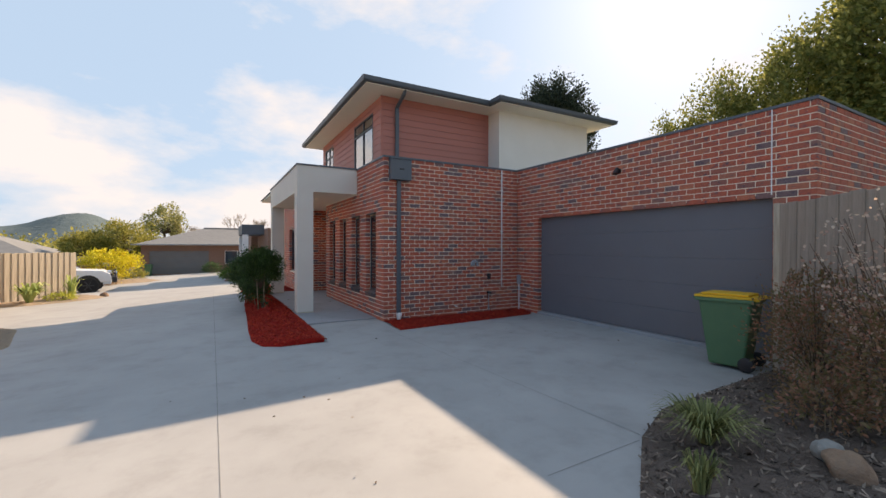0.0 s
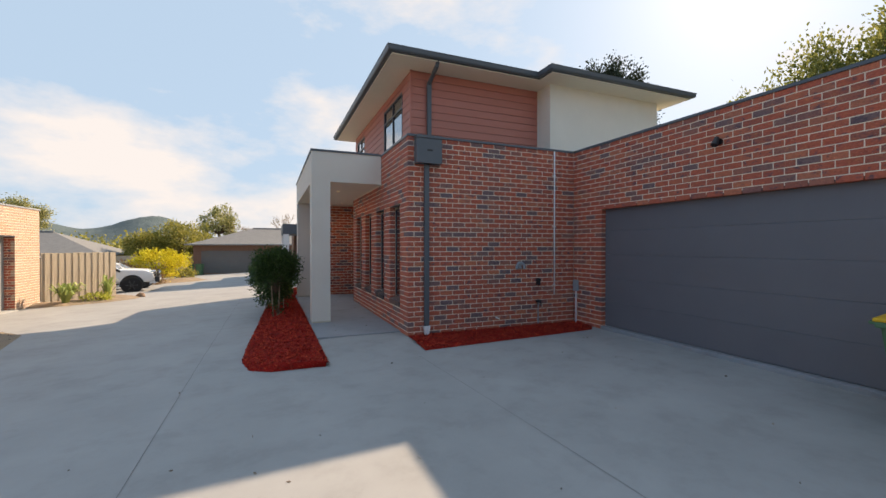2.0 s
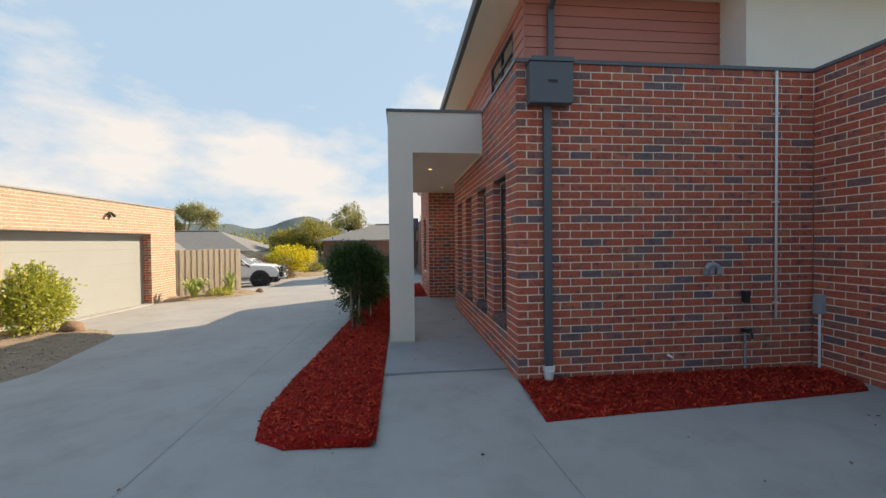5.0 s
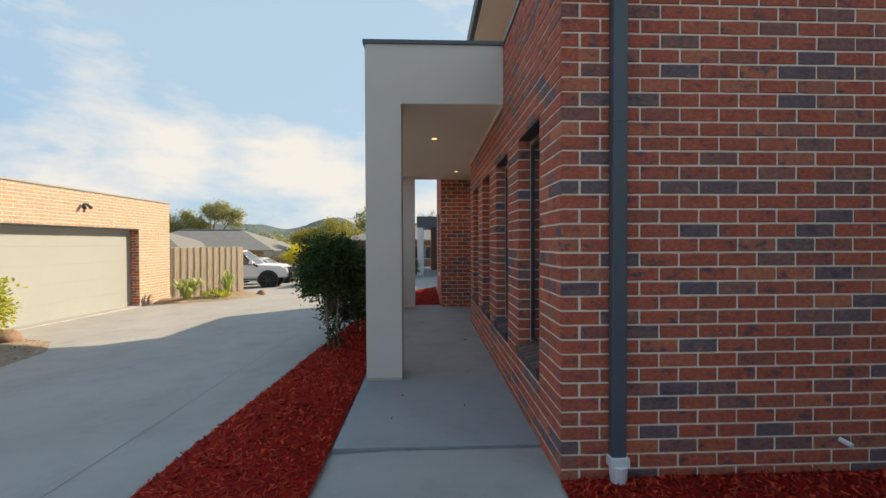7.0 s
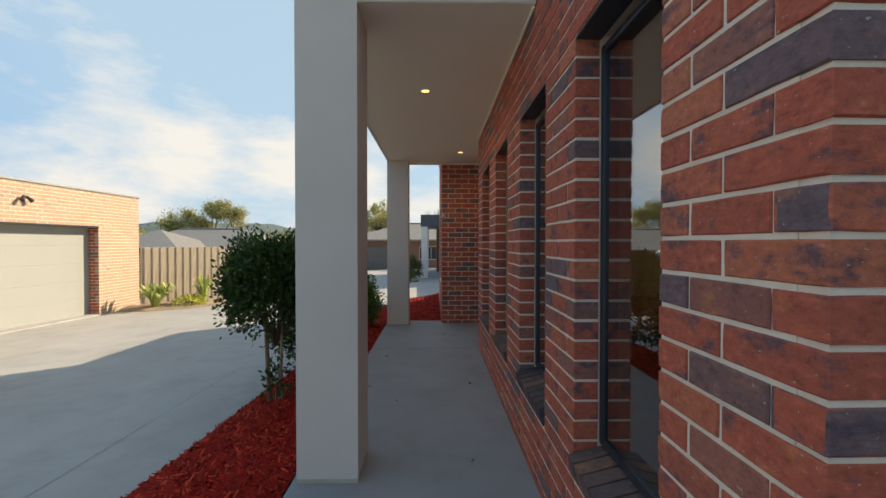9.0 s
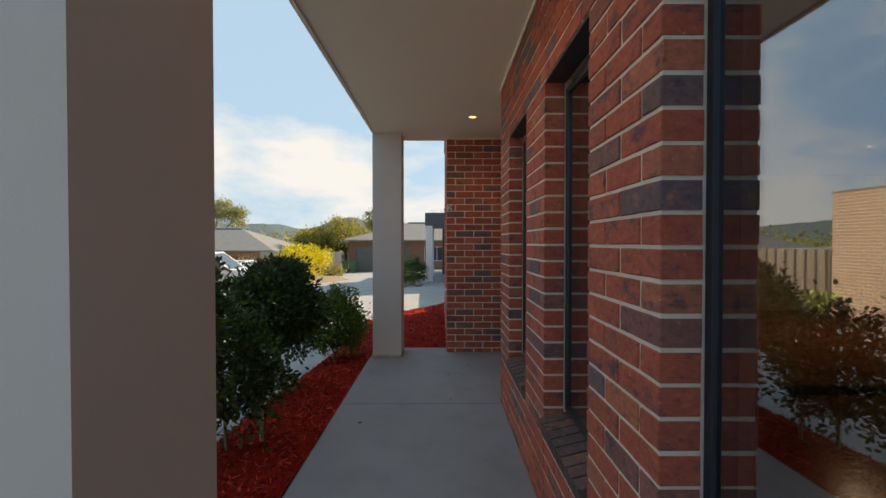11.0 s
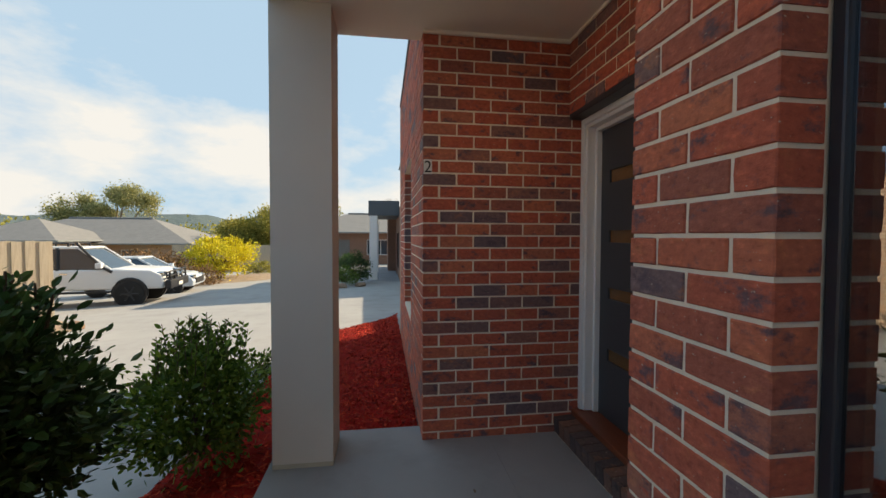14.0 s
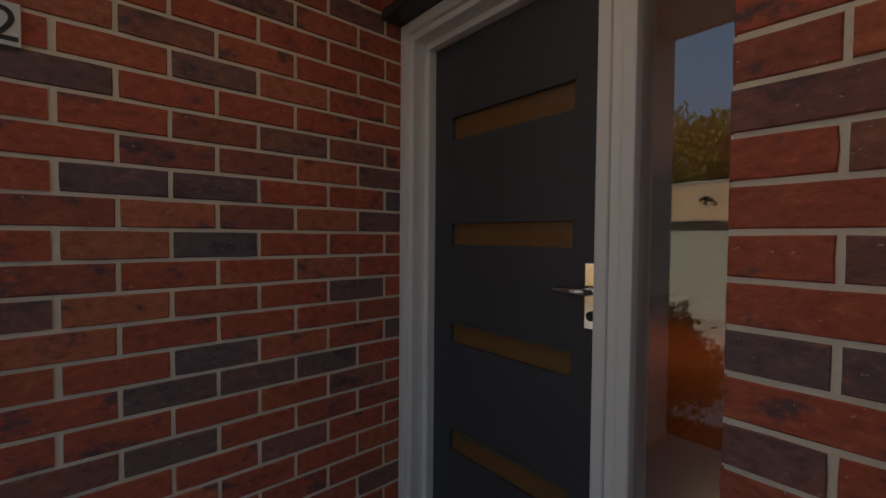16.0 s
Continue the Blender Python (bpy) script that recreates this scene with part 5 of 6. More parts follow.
rock("garden_rock", -1.6, 20.2, ground_z(-1.6, 20.2) + 0.06, (0.25, 0.2, 0.1), M_ROCK, "flat edging rock by the next portico", 5)
rock("garden_rock", -2.3, 19.9, ground_z(-2.3, 19.9) + 0.06, (0.25, 0.18, 0.1), M_ROCK, "flat edging rock by the next portico", 6)
rock("garden_rock", -1.75, 9.75, ground_z(-1.8, 9.7) + 0.07, (0.2, 0.14, 0.06), M_PALEROCK, "flat pale stone at the mulch edge", 7)


def tree(x, y, z, h, crown_r, crown_h, mat, label, category, seed, clumps=160, per=30, leaf=0.16, bark=None, trunk_r=0.22, spread=0.11, low=-0.6, boughs=22):
    t = thing("tree", label, category, pose(x, y, z))
    rng = random.Random(seed)
    cz = h - crown_h
    p, d, cl = crown_points((0, 0, cz), (crown_r, crown_r, crown_h), clumps, per, spread, seed, low)
    top = max(0.6, cz - crown_h * 0.4)
    part("trunk", Mesh().tube([(0, 0, -0.4), (0.1, 0.05, top * 0.5), (0, 0.1, top), (0.1, 0, cz)], [trunk_r, trunk_r * 0.8, trunk_r * 0.6, trunk_r * 0.3], 9), bark or M_TWIG, t, "", True)
    g = Mesh()
    for k in range(0, len(cl), max(1, len(cl) // boughs)):
        c = cl[k]
        m = (c[0] * 0.45, c[1] * 0.45, (top + c[2]) / 2 + 0.1 * crown_h)
        g.tube([(0, 0.1, top), m, tuple(c)], [trunk_r * 0.4, trunk_r * 0.25, trunk_r * 0.06], 6, False)
    part("branching", g, bark or M_TWIG, t)
    ob = new("crown", leaf_mesh("crown", p, d, leaf, mat, seed, 0.55))
    ob.parent = t
    return t


def gum_tree(x, y, z, seed):
    """An open-crowned gum: forking limbs that each carry a few loose clumps of leaves."""
    t = thing("gum_tree", "open-crowned gum tree with bare pale limbs behind the grey roofs", "gum tree", pose(x, y, z))
    rng = random.Random(seed)
    nrng = np.random.default_rng(seed)
    g, pts = Mesh(), []
    g.tube([(1.2, 0, -0.5), (1.0, 0, 3.0), (0.7, 0, 5.6)], [0.34, 0.27, 0.2], 9)
    for dx, dy, h in ((-4.6, 0.4, 7.2), (-3.6, -0.8, 8.3), (-1.9, 0.8, 8.9), (-0.6, -0.6, 8.0), (0.6, 0.7, 10.0), (1.9, -0.4, 9.9), (3.4, 0.5, 9.0), (-2.9, 0.9, 6.9), (-1.2, 0.2, 7.2)):
        tip = Vector((dx, dy, h))
        fork = Vector((0.7, 0, 5.6)).lerp(tip, 0.55) + Vector((0, 0, -0.3))
        g.tube([(0.7, 0, 5.5), fork, tip], [0.15, 0.1, 0.04], 7, False)
        for k in range(7):
            c = tip + Vector((rng.uniform(-1.0, 1.0), rng.uniform(-0.7, 0.7), rng.uniform(-0.9, 0.6)))
            g.tube([fork.lerp(tip, 0.6), c], [0.05, 0.02], 5, False)
            pts.append(np.array(c) + nrng.normal(0, 1, (330, 3)) * np.array([0.48, 0.48, 0.42]) * rng.uniform(0.7, 1.15))
    part("trunk", g, M_TRUNK, t, "pale forked trunk", True)
    p = np.vstack(pts)
    ob = new("crown", leaf_mesh("crown", p, nrng.normal(0, 1, p.shape) + np.array([0, 0, -0.4]), 0.24, M_GUM, seed, 0.45))
    ob.parent = t


tree(20.6, -3.4, 0, 14.2, 3.2, 5.8, M_TREE, "tall green tree behind the garage", "tree", 61, 800, 46, 0.2, spread=0.08)
tree(22.0, -8.5, 0, 14.0, 4.0, 6.0, M_TREE, "tall green tree behind the garage", "tree", 62, 700, 46, 0.22, spread=0.08)
tree(20.4, 0.4, 0, 11.0, 2.6, 4.2, M_TREE, "green tree with a feathery outline behind the garage", "tree", 63, 420, 46, 0.17, spread=0.1)
tree(20.2, 3.7, 0, 10.2, 1.9, 3.6, M_TREE, "green tree with a feathery outline behind the garage", "tree", 64, 260, 46, 0.16, spread=0.12)
tree(20.0, 6.0, 0, 8.9, 1.6, 3.0, M_TREE, "green tree with a feathery outline behind the garage", "tree", 70, 200, 46, 0.16, spread=0.12)
tree(25.5, 21.5, 0, 17.1, 3.4, 4.6, M_CONIFER, "dark conifer behind the upper storey", "conifer", 65, 900, 60, 0.2, spread=0.08)
gum_tree(-30, 53, -4.2, 66)
tree(-11.2, 47, -1.9, 5.9, 2.7, 2.5, M_OLIVE, "rounded olive green tree behind the wattle", "tree", 67, 230, 42, 0.2)
tree(-14.2, 46, -1.9, 5.0, 2.0, 2.1, M_OLIVE, "rounded olive green tree behind the wattle", "tree", 69, 160, 42, 0.2)
tree(-9.0, 60, -2.5, 9.6, 2.2, 2.8, M_GUM, "slim olive tree behind the far garage", "tree", 68, 90, 50, 0.26)
tree(-18.1, 11.6, -1.0, 7.6, 2.0, 2.6, M_TREE, "rounded green tree behind the neighbour's garage", "tree", 74, 240, 40, 0.2)
tree(-25, 20, -1.0, 4.0, 1.0, 0.9, M_BLOOM, "small tree in white blossom behind the fence", "tree", 72, 60, 14, 0.06)


def bare_tree(x, y, z, h, seed, label):
    t = thing("bare_tree", label, "tree", pose(x, y, z))
    rng = random.Random(seed)
    g = Mesh()
    def grow(p, d, l, r, depth):
        q = p + d * l
        g.tube([p, (p + q) / 2 + Vector((rng.uniform(-0.05, 0.05), rng.uniform(-0.05, 0.05), 0)) * l, q], [r, r * 0.85, r * 0.65], 5, False)
        if depth:
            for k in range(3):
                e = (d + Vector((rng.uniform(-0.8, 0.8), rng.uniform(-0.8, 0.8), rng.uniform(0, 0.6)))).normalized()
                grow(q, e, l * rng.uniform(0.6, 0.8), r * 0.6, depth - 1)
    grow(Vector((0, 0, -0.3)), Vector((0, 0, 1)), h * 0.3, 0.2, 5)
    part("branches", g, M_TRUNK, t)


bare_tree(1.5, 54, -2, 9.0, 71, "leafless winter tree behind the far roof")
bare_tree(-5.5, 62, -2, 8.0, 73, "leafless winter tree behind the far roof")

# ---- fences ----
def paling_fence(name, a, b, z0, z1, label, w=0.1, gap=-0.004, step=0.012, front=1.06, back=0.98, mat=None):
    """Upright timber palings, alternately lapped, on two rails."""
    t = thing(name, label, "fence")
    d = Vector((b[0] - a[0], b[1] - a[1], 0))
    l = d.length
    d.normalize()
    n = Vector((d.y, -d.x, 0))
    rot = Matrix((d, -n, Z)).transposed().to_4x4()
    rng = random.Random(int(l * 100))
    k = int(l / (w + gap))
    meshes = [Mesh().box(-w / 2, -0.009, 0, w / 2, 0.009, 1, 0.003).data("paling", mat or M_WOOD) for _ in range(1)]
    for i in range(k):
        s = (i + 0.5) * l / k
        g0 = z0 if not callable(z0) else z0(*(Vector(a) + d.to_2d() * s))
        ob = new("paling", meshes[0])
        ob.parent = t
        ob.matrix_world = Matrix.Translation((a[0] + d.x * s + n.x * (step * (i % 2)), a[1] + d.y * s + n.y * (step * (i % 2)), g0)) @ rot @ pose(0, 0, 0, 0, rng.uniform(-0.4, 0.4), 0) @ Matrix.Diagonal((front if i % 2 else back, 1, z1 - g0 + rng.uniform(-0.012, 0.012), 1))
    for z in (0.35, 1.35):
        m = Matrix.Translation((a[0], a[1], (z0 if not callable(z0) else z0(*a)) + z)) @ rot
        part("rail", Mesh().box(0, 0.02, 0, l, 0.06, 0.075, 0.004, m), M_WOOD, t)
    return t


def capped_fence(name, a, b, z0, z1, label):
    """Palings with cover battens, as the driveway fence has."""
    return paling_fence(name, a, b, z0, z1, label, w=0.12, gap=-0.012, step=0.026, front=1.3, back=0.85)


paling_fence("side_fence", (3.42, -5.62), (2.98, -5.66), 0.0, 2.07, "weathered grey-brown paling fence beside the garage", w=0.15, gap=-0.008, mat=M_OLDWOOD)
paling_fence("side_fence", (2.98, -5.66), (1.9, -6.9), 0.0, 2.07, "weathered grey-brown paling fence beside the garage", w=0.17, gap=-0.008, mat=M_OLDWOOD)
part_post = thing("fence_post", "rough square timber fence post", "post", pose(3.0, -5.63, 0))
part("post", Mesh().box(-0.035, -0.035, -0.1, 0.035, 0.035, 2.08, 0.006), M_WOOD, part_post)
# out of view; added to throw the straight shadow edge on the driveway
paling_fence("shade_fence", (1.6, 10.52), (1.6, 20.8), lambda x, y: ground_z(x, y) - 0.02, 1.75, "unseen timber paling fence between the units, added for its shadow")
capped_fence("driveway_fence", (-9.68, 12.3), (-8.06, 14.25), lambda x, y: ground_z(x, y) - 0.02, 1.28, "weathered timber paling fence with lapped boards")
paling_fence("back_fence", (-26, 19.0), (-10.4, 15.2), lambda x, y: ground_z(x, y) - 0.02, 1.0, "weathered timber boundary fence")
paling_fence("far_fence", (-16, 36.5), (-9.0, 36.0), lambda x, y: ground_z(x, y) - 0.02, 0.7, "dark timber fence behind the hedge")


# ---- wheelie bins ----
def wheelie_bin(m, lid_mat, label, lid_label):
    t = thing("wheelie_bin", label, "wheelie bin", m, "wheelie bins")
    def body(h0, h1, bot, top):
        b, tp = [(-bot[0], -bot[1]), (bot[0], -bot[1]), (bot[0], bot[1]), (-bot[0], bot[1])], [(-top[0], -top[1]), (top[0], -top[1]), (top[0], top[1]), (-top[0], top[1])]
        return [(x, y, h0) for x, y in b] + [(x, y, h1) for x, y in tp]
    bm = bmesh.new()
    vs = [bm.verts.new(p) for p in body(0.03, 0.96, (0.2, 0.22), (0.28, 0.33))]
    for q in ((3, 2, 1, 0), (4, 5, 6, 7), (0, 1, 5, 4), (1, 2, 6, 5), (2, 3, 7, 6), (3, 0, 4, 7)):
        bm.faces.new([vs[i] for i in q])
    bmesh.ops.bevel(bm, geom=bm.edges[:], offset=0.035, segments=3, affect="EDGES", profile=0.5)
    me = bpy.data.meshes.new("body")
    bm.to_mesh(me)
    bm.free()
    me.materials.append(M_BINGREEN)
    ob = new("body", me)
    ob.parent = t
    part("rim", Mesh().box(-0.3, -0.36, 0.93, 0.3, 0.35, 0.985, 0.015), M_BINGREEN, t)
    part("lid", Mesh().box(-0.3, -0.375, 0.985, 0.3, 0.36, 1.02, 0.014).box(-0.24, -0.3, 1.02, 0.24, 0.28, 1.05, 0.028), lid_mat, t, lid_label)
    part("front_grip", Mesh().box(-0.2, -0.42, 0.945, 0.2, -0.35, 0.975, 0.012), M_BINGREEN, t)
    part("hinge_bar", Mesh().tube([(-0.27, 0.4, 1.0), (0.27, 0.4, 1.0)], 0.016, 8).box(-0.27, 0.34, 0.97, -0.23, 0.41, 1.015, 0.006).box(0.23, 0.34, 0.97, 0.27, 0.41, 1.015, 0.006), lid_mat, t)
    part("axle", Mesh().tube([(-0.26, 0.26, 0.1), (0.26, 0.26, 0.1)], 0.012, 8), M_BLACK, t)
    for s in (-1, 1):
        part("wheel", Mesh().tube([(s * 0.23, 0.26, 0.1), (s * 0.235, 0.26, 0.1), (s * 0.275, 0.26, 0.1), (s * 0.28, 0.26, 0.1)], [0.085, 0.1, 0.1, 0.085], 20), M_BLACK, t, "", True)
    return t


wheelie_bin(pose(2.84, -5.18, -0.008, 0, 0, -170) @ Matrix.Scale(0.91, 4), M_BINYELLOW, "green wheelie bin with a yellow lid by the garage", "yellow plastic lid")
wheelie_bin(pose(-9.0, 37.6, ground_z(-9, 37.6), 0, 0, 10), M_BINGREEN, "green wheelie bin with a green lid by a far garage", "green plastic lid")
wheelie_bin(pose(-8.25, 37.5, ground_z(-8.2, 37.5), 0, 0, -8), M_BINGREEN, "green wheelie bin with a green lid by a far garage", "green plastic lid")


# ---- the neighbour's garage across the driveway ----
LGX, LGY0, LGY1, LGT = -9.7, 4.0, 12.28, 2.79
lg_open = [(12.28 - 10.75, 12.28 - 5.4, -1.0, 1.82)]
wall_left_garage = wall_core("wall_left_garage", Vector((LGX, LGY1, 0)), -Y, X, LGY1 - LGY0, -0.75, LGT, lg_open, 0.36, "sunlit tan brick garage wall with a wide door", mat=M_MORTAR)
structure("wall_left_garage_sides", Mesh().box(LGX - 7, LGY1 - 0.2, -0.8, LGX - 0.36, LGY1 - 0.01, LGT).box(LGX - 7, LGY0 + 0.01, -0.8, LGX - 0.36, LGY0 + 0.2, LGT).box(LGX - 7.2, LGY0, -0.8, LGX - 7, LGY1, LGT).box(LGX - 7, LGY0 + 0.2, 2.4, LGX - 0.37, LGY1 - 0.2, 2.5), M_TAN, "tan brick sides of the neighbour's garage", "wall")
structure("capping_6", Mesh().box(LGX - 0.3, LGY0 - 0.02, LGT - 0.01, LGX + 0.025, LGY1 + 0.025, LGT + 0.04, 0.005), M_GREYPLASTIC, "grey steel capping over the neighbour's garage", "capping")
nd = thing("door_3", "wide cream panel garage door, closed", "garage door", kind="structure")
for k in range(5):
    z = -0.52 + k * 0.468
    part("panel", Mesh().box(LGX - 0.31, 5.4, z, LGX - 0.27, 10.75, z + 0.4665, 0.002), M_CREAM, nd)
part("lintel", Mesh().box(LGX - 0.1, 5.39, 1.818, LGX + 0.002, 10.76, 1.861), M_ALU, nd, "dark steel lintel")
wall_spot(LGX + 0.004, 8.69, 2.4, 1, "small black double spotlight on tan brick")


def apron():
    """Pale concrete strip at the foot of the neighbour's garage door."""
    g, n = Mesh(), 12
    for i in range(n + 1):
        y = 5.4 + 5.35 * i / n
        for x, dz in ((LGX - 0.27, 0.03), (LGX + 0.12, 0.022), (LGX + 0.14, -0.02)):
            g.v.append((x, y, ground_z(x, y) + dz))
    for i in range(n):
        for j in range(2):
            k = i * 3 + j
            g.f.append((k, k + 1, k + 4, k + 3))
    structure("garage_apron", g, M_CONC, "pale concrete strip under a garage door", "apron")


apron()


# ---- parked cars ----
M_RIM = material("dark_alloy", (0.04, 0.04, 0.043), (0.03, 0.03, 0.033), 0.5, metal=0.2, bump=0.0)
def car(m, paint, label, kind_high, category):
    """A parked car: x forward, y left, wheels on z 0."""
    t = thing("parked_car", label, category, m)
    hi = kind_high
    L0, L1, w = -2.6 if hi else -1.9, 2.35 if hi else 2.0, 0.93 if hi else 0.86
    belt, roof_z, sill = (1.14, 1.82, 0.52) if hi else (0.92, 1.45, 0.3)
    hood = belt + 0.02 if hi else 0.85
    prof = [(L0, sill), (L0, belt - 0.05), (L0 + 0.1, belt), (0.75, belt), (0.95, hood), (L1 - 0.35, hood - 0.06), (L1 - 0.08, hood - 0.2), (L1, sill + 0.2), (L1 - 0.05, sill)]
    bm = bmesh.new()
    left = [bm.verts.new((x, w, z)) for x, z in prof]
    right = [bm.verts.new((x, -w, z)) for x, z in prof]
    bm.faces.new(left[::-1])
    bm.faces.new(right)
    for i in range(len(prof)):
        j = (i + 1) % len(prof)
        bm.faces.new((left[i], left[j], right[j], right[i]))
    bmesh.ops.recalc_face_normals(bm, faces=bm.faces[:])
    bmesh.ops.bevel(bm, geom=bm.edges[:], offset=0.07, segments=3, affect="EDGES", profile=0.6)
    me = bpy.data.meshes.new("body")
    bm.to_mesh(me)
    bm.free()
    me.materials.append(paint)
    me.polygons.foreach_set("use_smooth", [True] * len(me.polygons))
    ob = new("body", me)
    ob.parent = t
    # cabin: glass house tapering to the roof
    c0, c1 = (-2.3, 0.95) if hi else (-1.7, 0.9)
    r0, r1 = (-2.1, 0.1) if hi else (-1.1, 0.05)
    wt = w - 0.17
    g = Mesh().add([(c0, -w + 0.05, belt - 0.01), (c1, -w + 0.05, belt - 0.01), (c1, w - 0.05, belt - 0.01), (c0, w - 0.05, belt - 0.01), (r0, -wt, roof_z - 0.05), (r1, -wt, roof_z - 0.05), (r1, wt, roof_z - 0.05), (r0, wt, roof_z - 0.05)],
                   [(0, 1, 5, 4), (1, 2, 6, 5), (2, 3, 7, 6), (3, 0, 4, 7), (4, 5, 6, 7)])
    part("cabin_glass", g, M_CARGLASS, t, "dark car windows")
    part("roof", Mesh().box(r0 - 0.05, -wt - 0.015, roof_z - 0.07, r1 + 0.05, wt + 0.015, roof_z, 0.03), paint, t)
    for s in (-1, 1):
        for a, b in (((c1 + 0.01, r1 + 0.02), 0.035), ((-0.35, -0.4), 0.045), ((-1.35, -1.38), 0.04), ((c0 - 0.01, r0 - 0.02), 0.06)):
            part("pillar", Mesh().tube([(a[0], s * (w - 0.05), belt - 0.02), (a[1], s * (wt + 0.005), roof_z - 0.04)], b, 6), paint if b != 0.045 else M_BLACK, t)
        part("mirror", Mesh().box(0.62, s * (w + 0.04) - 0.09, belt + 0.04, 0.78, s * (w + 0.04) + 0.09, belt + 0.2, 0.03), paint, t)
        part("headlight", Mesh().box(L1 - 0.3, s * (w - 0.22) - 0.16, hood - 0.26, L1 - 0.015, s * (w - 0.22) + 0.16, hood - 0.12, 0.03), M_CHROME, t, "clear headlight")
        part("door_handle", Mesh().box(-0.3, s * w - 0.02, belt - 0.14, -0.1, s * w + 0.025, belt - 0.1, 0.008), M_CHROME if hi else paint, t)
        for x in ((1.45, -1.6) if hi else (1.25, -1.2)):
            r = 0.385 if hi else 0.31
            part("wheel_arch", Mesh().tube([(x, s * (w - 0.12), r + 0.02), (x, s * (w + 0.012), r + 0.02)], r + 0.06, 24), M_BLACK, t)
            wh = part("wheel", Mesh().tube([(x, s * (w - 0.16), r), (x, s * (w - 0.15), r), (x, s * (w + 0.03), r), (x, s * (w + 0.035), r)], [r * 0.9, r, r, r * 0.85], 28), M_RUBBER, t, "", True)
            rim = Mesh().tube([(x, s * (w + 0.025), r), (x, s * (w + 0.04), r)], r * 0.2, 14)
            for k in range(6):
                a = k * math.tau / 6
                rim.tube([(x, s * (w + 0.036), r), (x + math.cos(a) * r * 0.62, s * (w + 0.042), r + math.sin(a) * r * 0.62)], [0.03, 0.03], 5)
            part("rim", rim, M_RIM, wh, "dark alloy rim")
            part("flare", Mesh().tube([(x + (r + 0.07) * math.cos(a), s * (w + 0.01), r + 0.02 + (r + 0.07) * math.sin(a)) for a in np.linspace(-0.2, math.pi + 0.2, 12)], 0.035 if hi else 0.015, 6), M_BLACK if hi else paint, t)
    part("grille", Mesh().box(L1 - 0.06, -0.55, sill + 0.1, L1 + 0.012, 0.55, hood - 0.24, 0.02), M_BLACK, t, "black grille")
    part("side_step" if hi else "side_skirt", Mesh().box(-1.0, -w - 0.03, sill - 0.09, 0.95, -w + 0.06, sill - 0.03, 0.02).box(-1.0, w - 0.06, sill - 0.09, 0.95, w + 0.03, sill - 0.03, 0.02), M_BLACK if hi else paint, t)
    if hi:
        bar = Mesh().box(L1 + 0.02, -0.95, 0.5, L1 + 0.2, 0.95, 0.78, 0.05)
        for y in (-0.8, -0.38, 0.38, 0.8):
            bar.tube([(L1 + 0.14, y, 0.75), (L1 + 0.12, y, 1.1 if abs(y) < 0.5 else 1.02)], 0.03, 8)
        for z in (0.9, 1.04):
            bar.tube([(L1 + 0.05, -0.88, z - 0.04), (L1 + 0.13, -0.75, z), (L1 + 0.13, 0.75, z), (L1 + 0.05, 0.88, z - 0.04)], 0.028, 8)
        part("bull_bar", bar, M_BLACK, t, "black steel bull bar")
        part("spot_lamp", Mesh().tube([(L1 + 0.12, 0.22, 0.92), (L1 + 0.2, 0.22, 0.92)], 0.09, 14), M_CHROME, t)
        part("spot_lamp", Mesh().tube([(L1 + 0.12, -0.22, 0.92), (L1 + 0.2, -0.22, 0.92)], 0.09, 14), M_CHROME, t)
        part("number_plate", Mesh().box(L1 + 0.2, -0.19, 0.55, L1 + 0.21, 0.19, 0.66), M_SIGN, t)
        part("snorkel", Mesh().tube([(1.0, -w - 0.01, belt - 0.08), (0.75, -w + 0.02, belt + 0.06), (0.2, -wt - 0.06, roof_z - 0.02), (0.1, -wt - 0.06, roof_z + 0.12)], [0.05, 0.04, 0.036, 0.05], 8), M_BLACK, t, "black snorkel")
        rack = Mesh()
        for y in (-0.62, 0.62):
            rack.tube([(-2.0, y, roof_z + 0.1), (-0.2, y, roof_z + 0.1)], 0.02, 6)
        for x in (-2.0, -1.55, -1.1, -0.65, -0.2):
            rack.tube([(x, -0.62, roof_z + 0.1), (x, 0.62, roof_z + 0.1)], 0.016, 6)
            rack.box(x - 0.02, -0.64, roof_z - 0.01, x + 0.02, -0.6, roof_z + 0.1).box(x - 0.02, 0.6, roof_z - 0.01, x + 0.02, 0.64, roof_z + 0.1)
        part("roof_rack", rack, M_BLACK, t, "black steel roof rack")
    return t


CARZ = ground_z(-9.6, 18.0)
car(pose(-9.95, 18.3, CARZ, 0, 0, 9), M_CARWHITE, "white four-wheel-drive with a bull bar, snorkel and roof rack", True, "car")
car(pose(-10.15, 21.7, ground_z(-9.6, 21.7), 0, 0, 8), M_CARBLUE, "pale silver hatchback parked beyond the four-wheel-drive", False, "car")


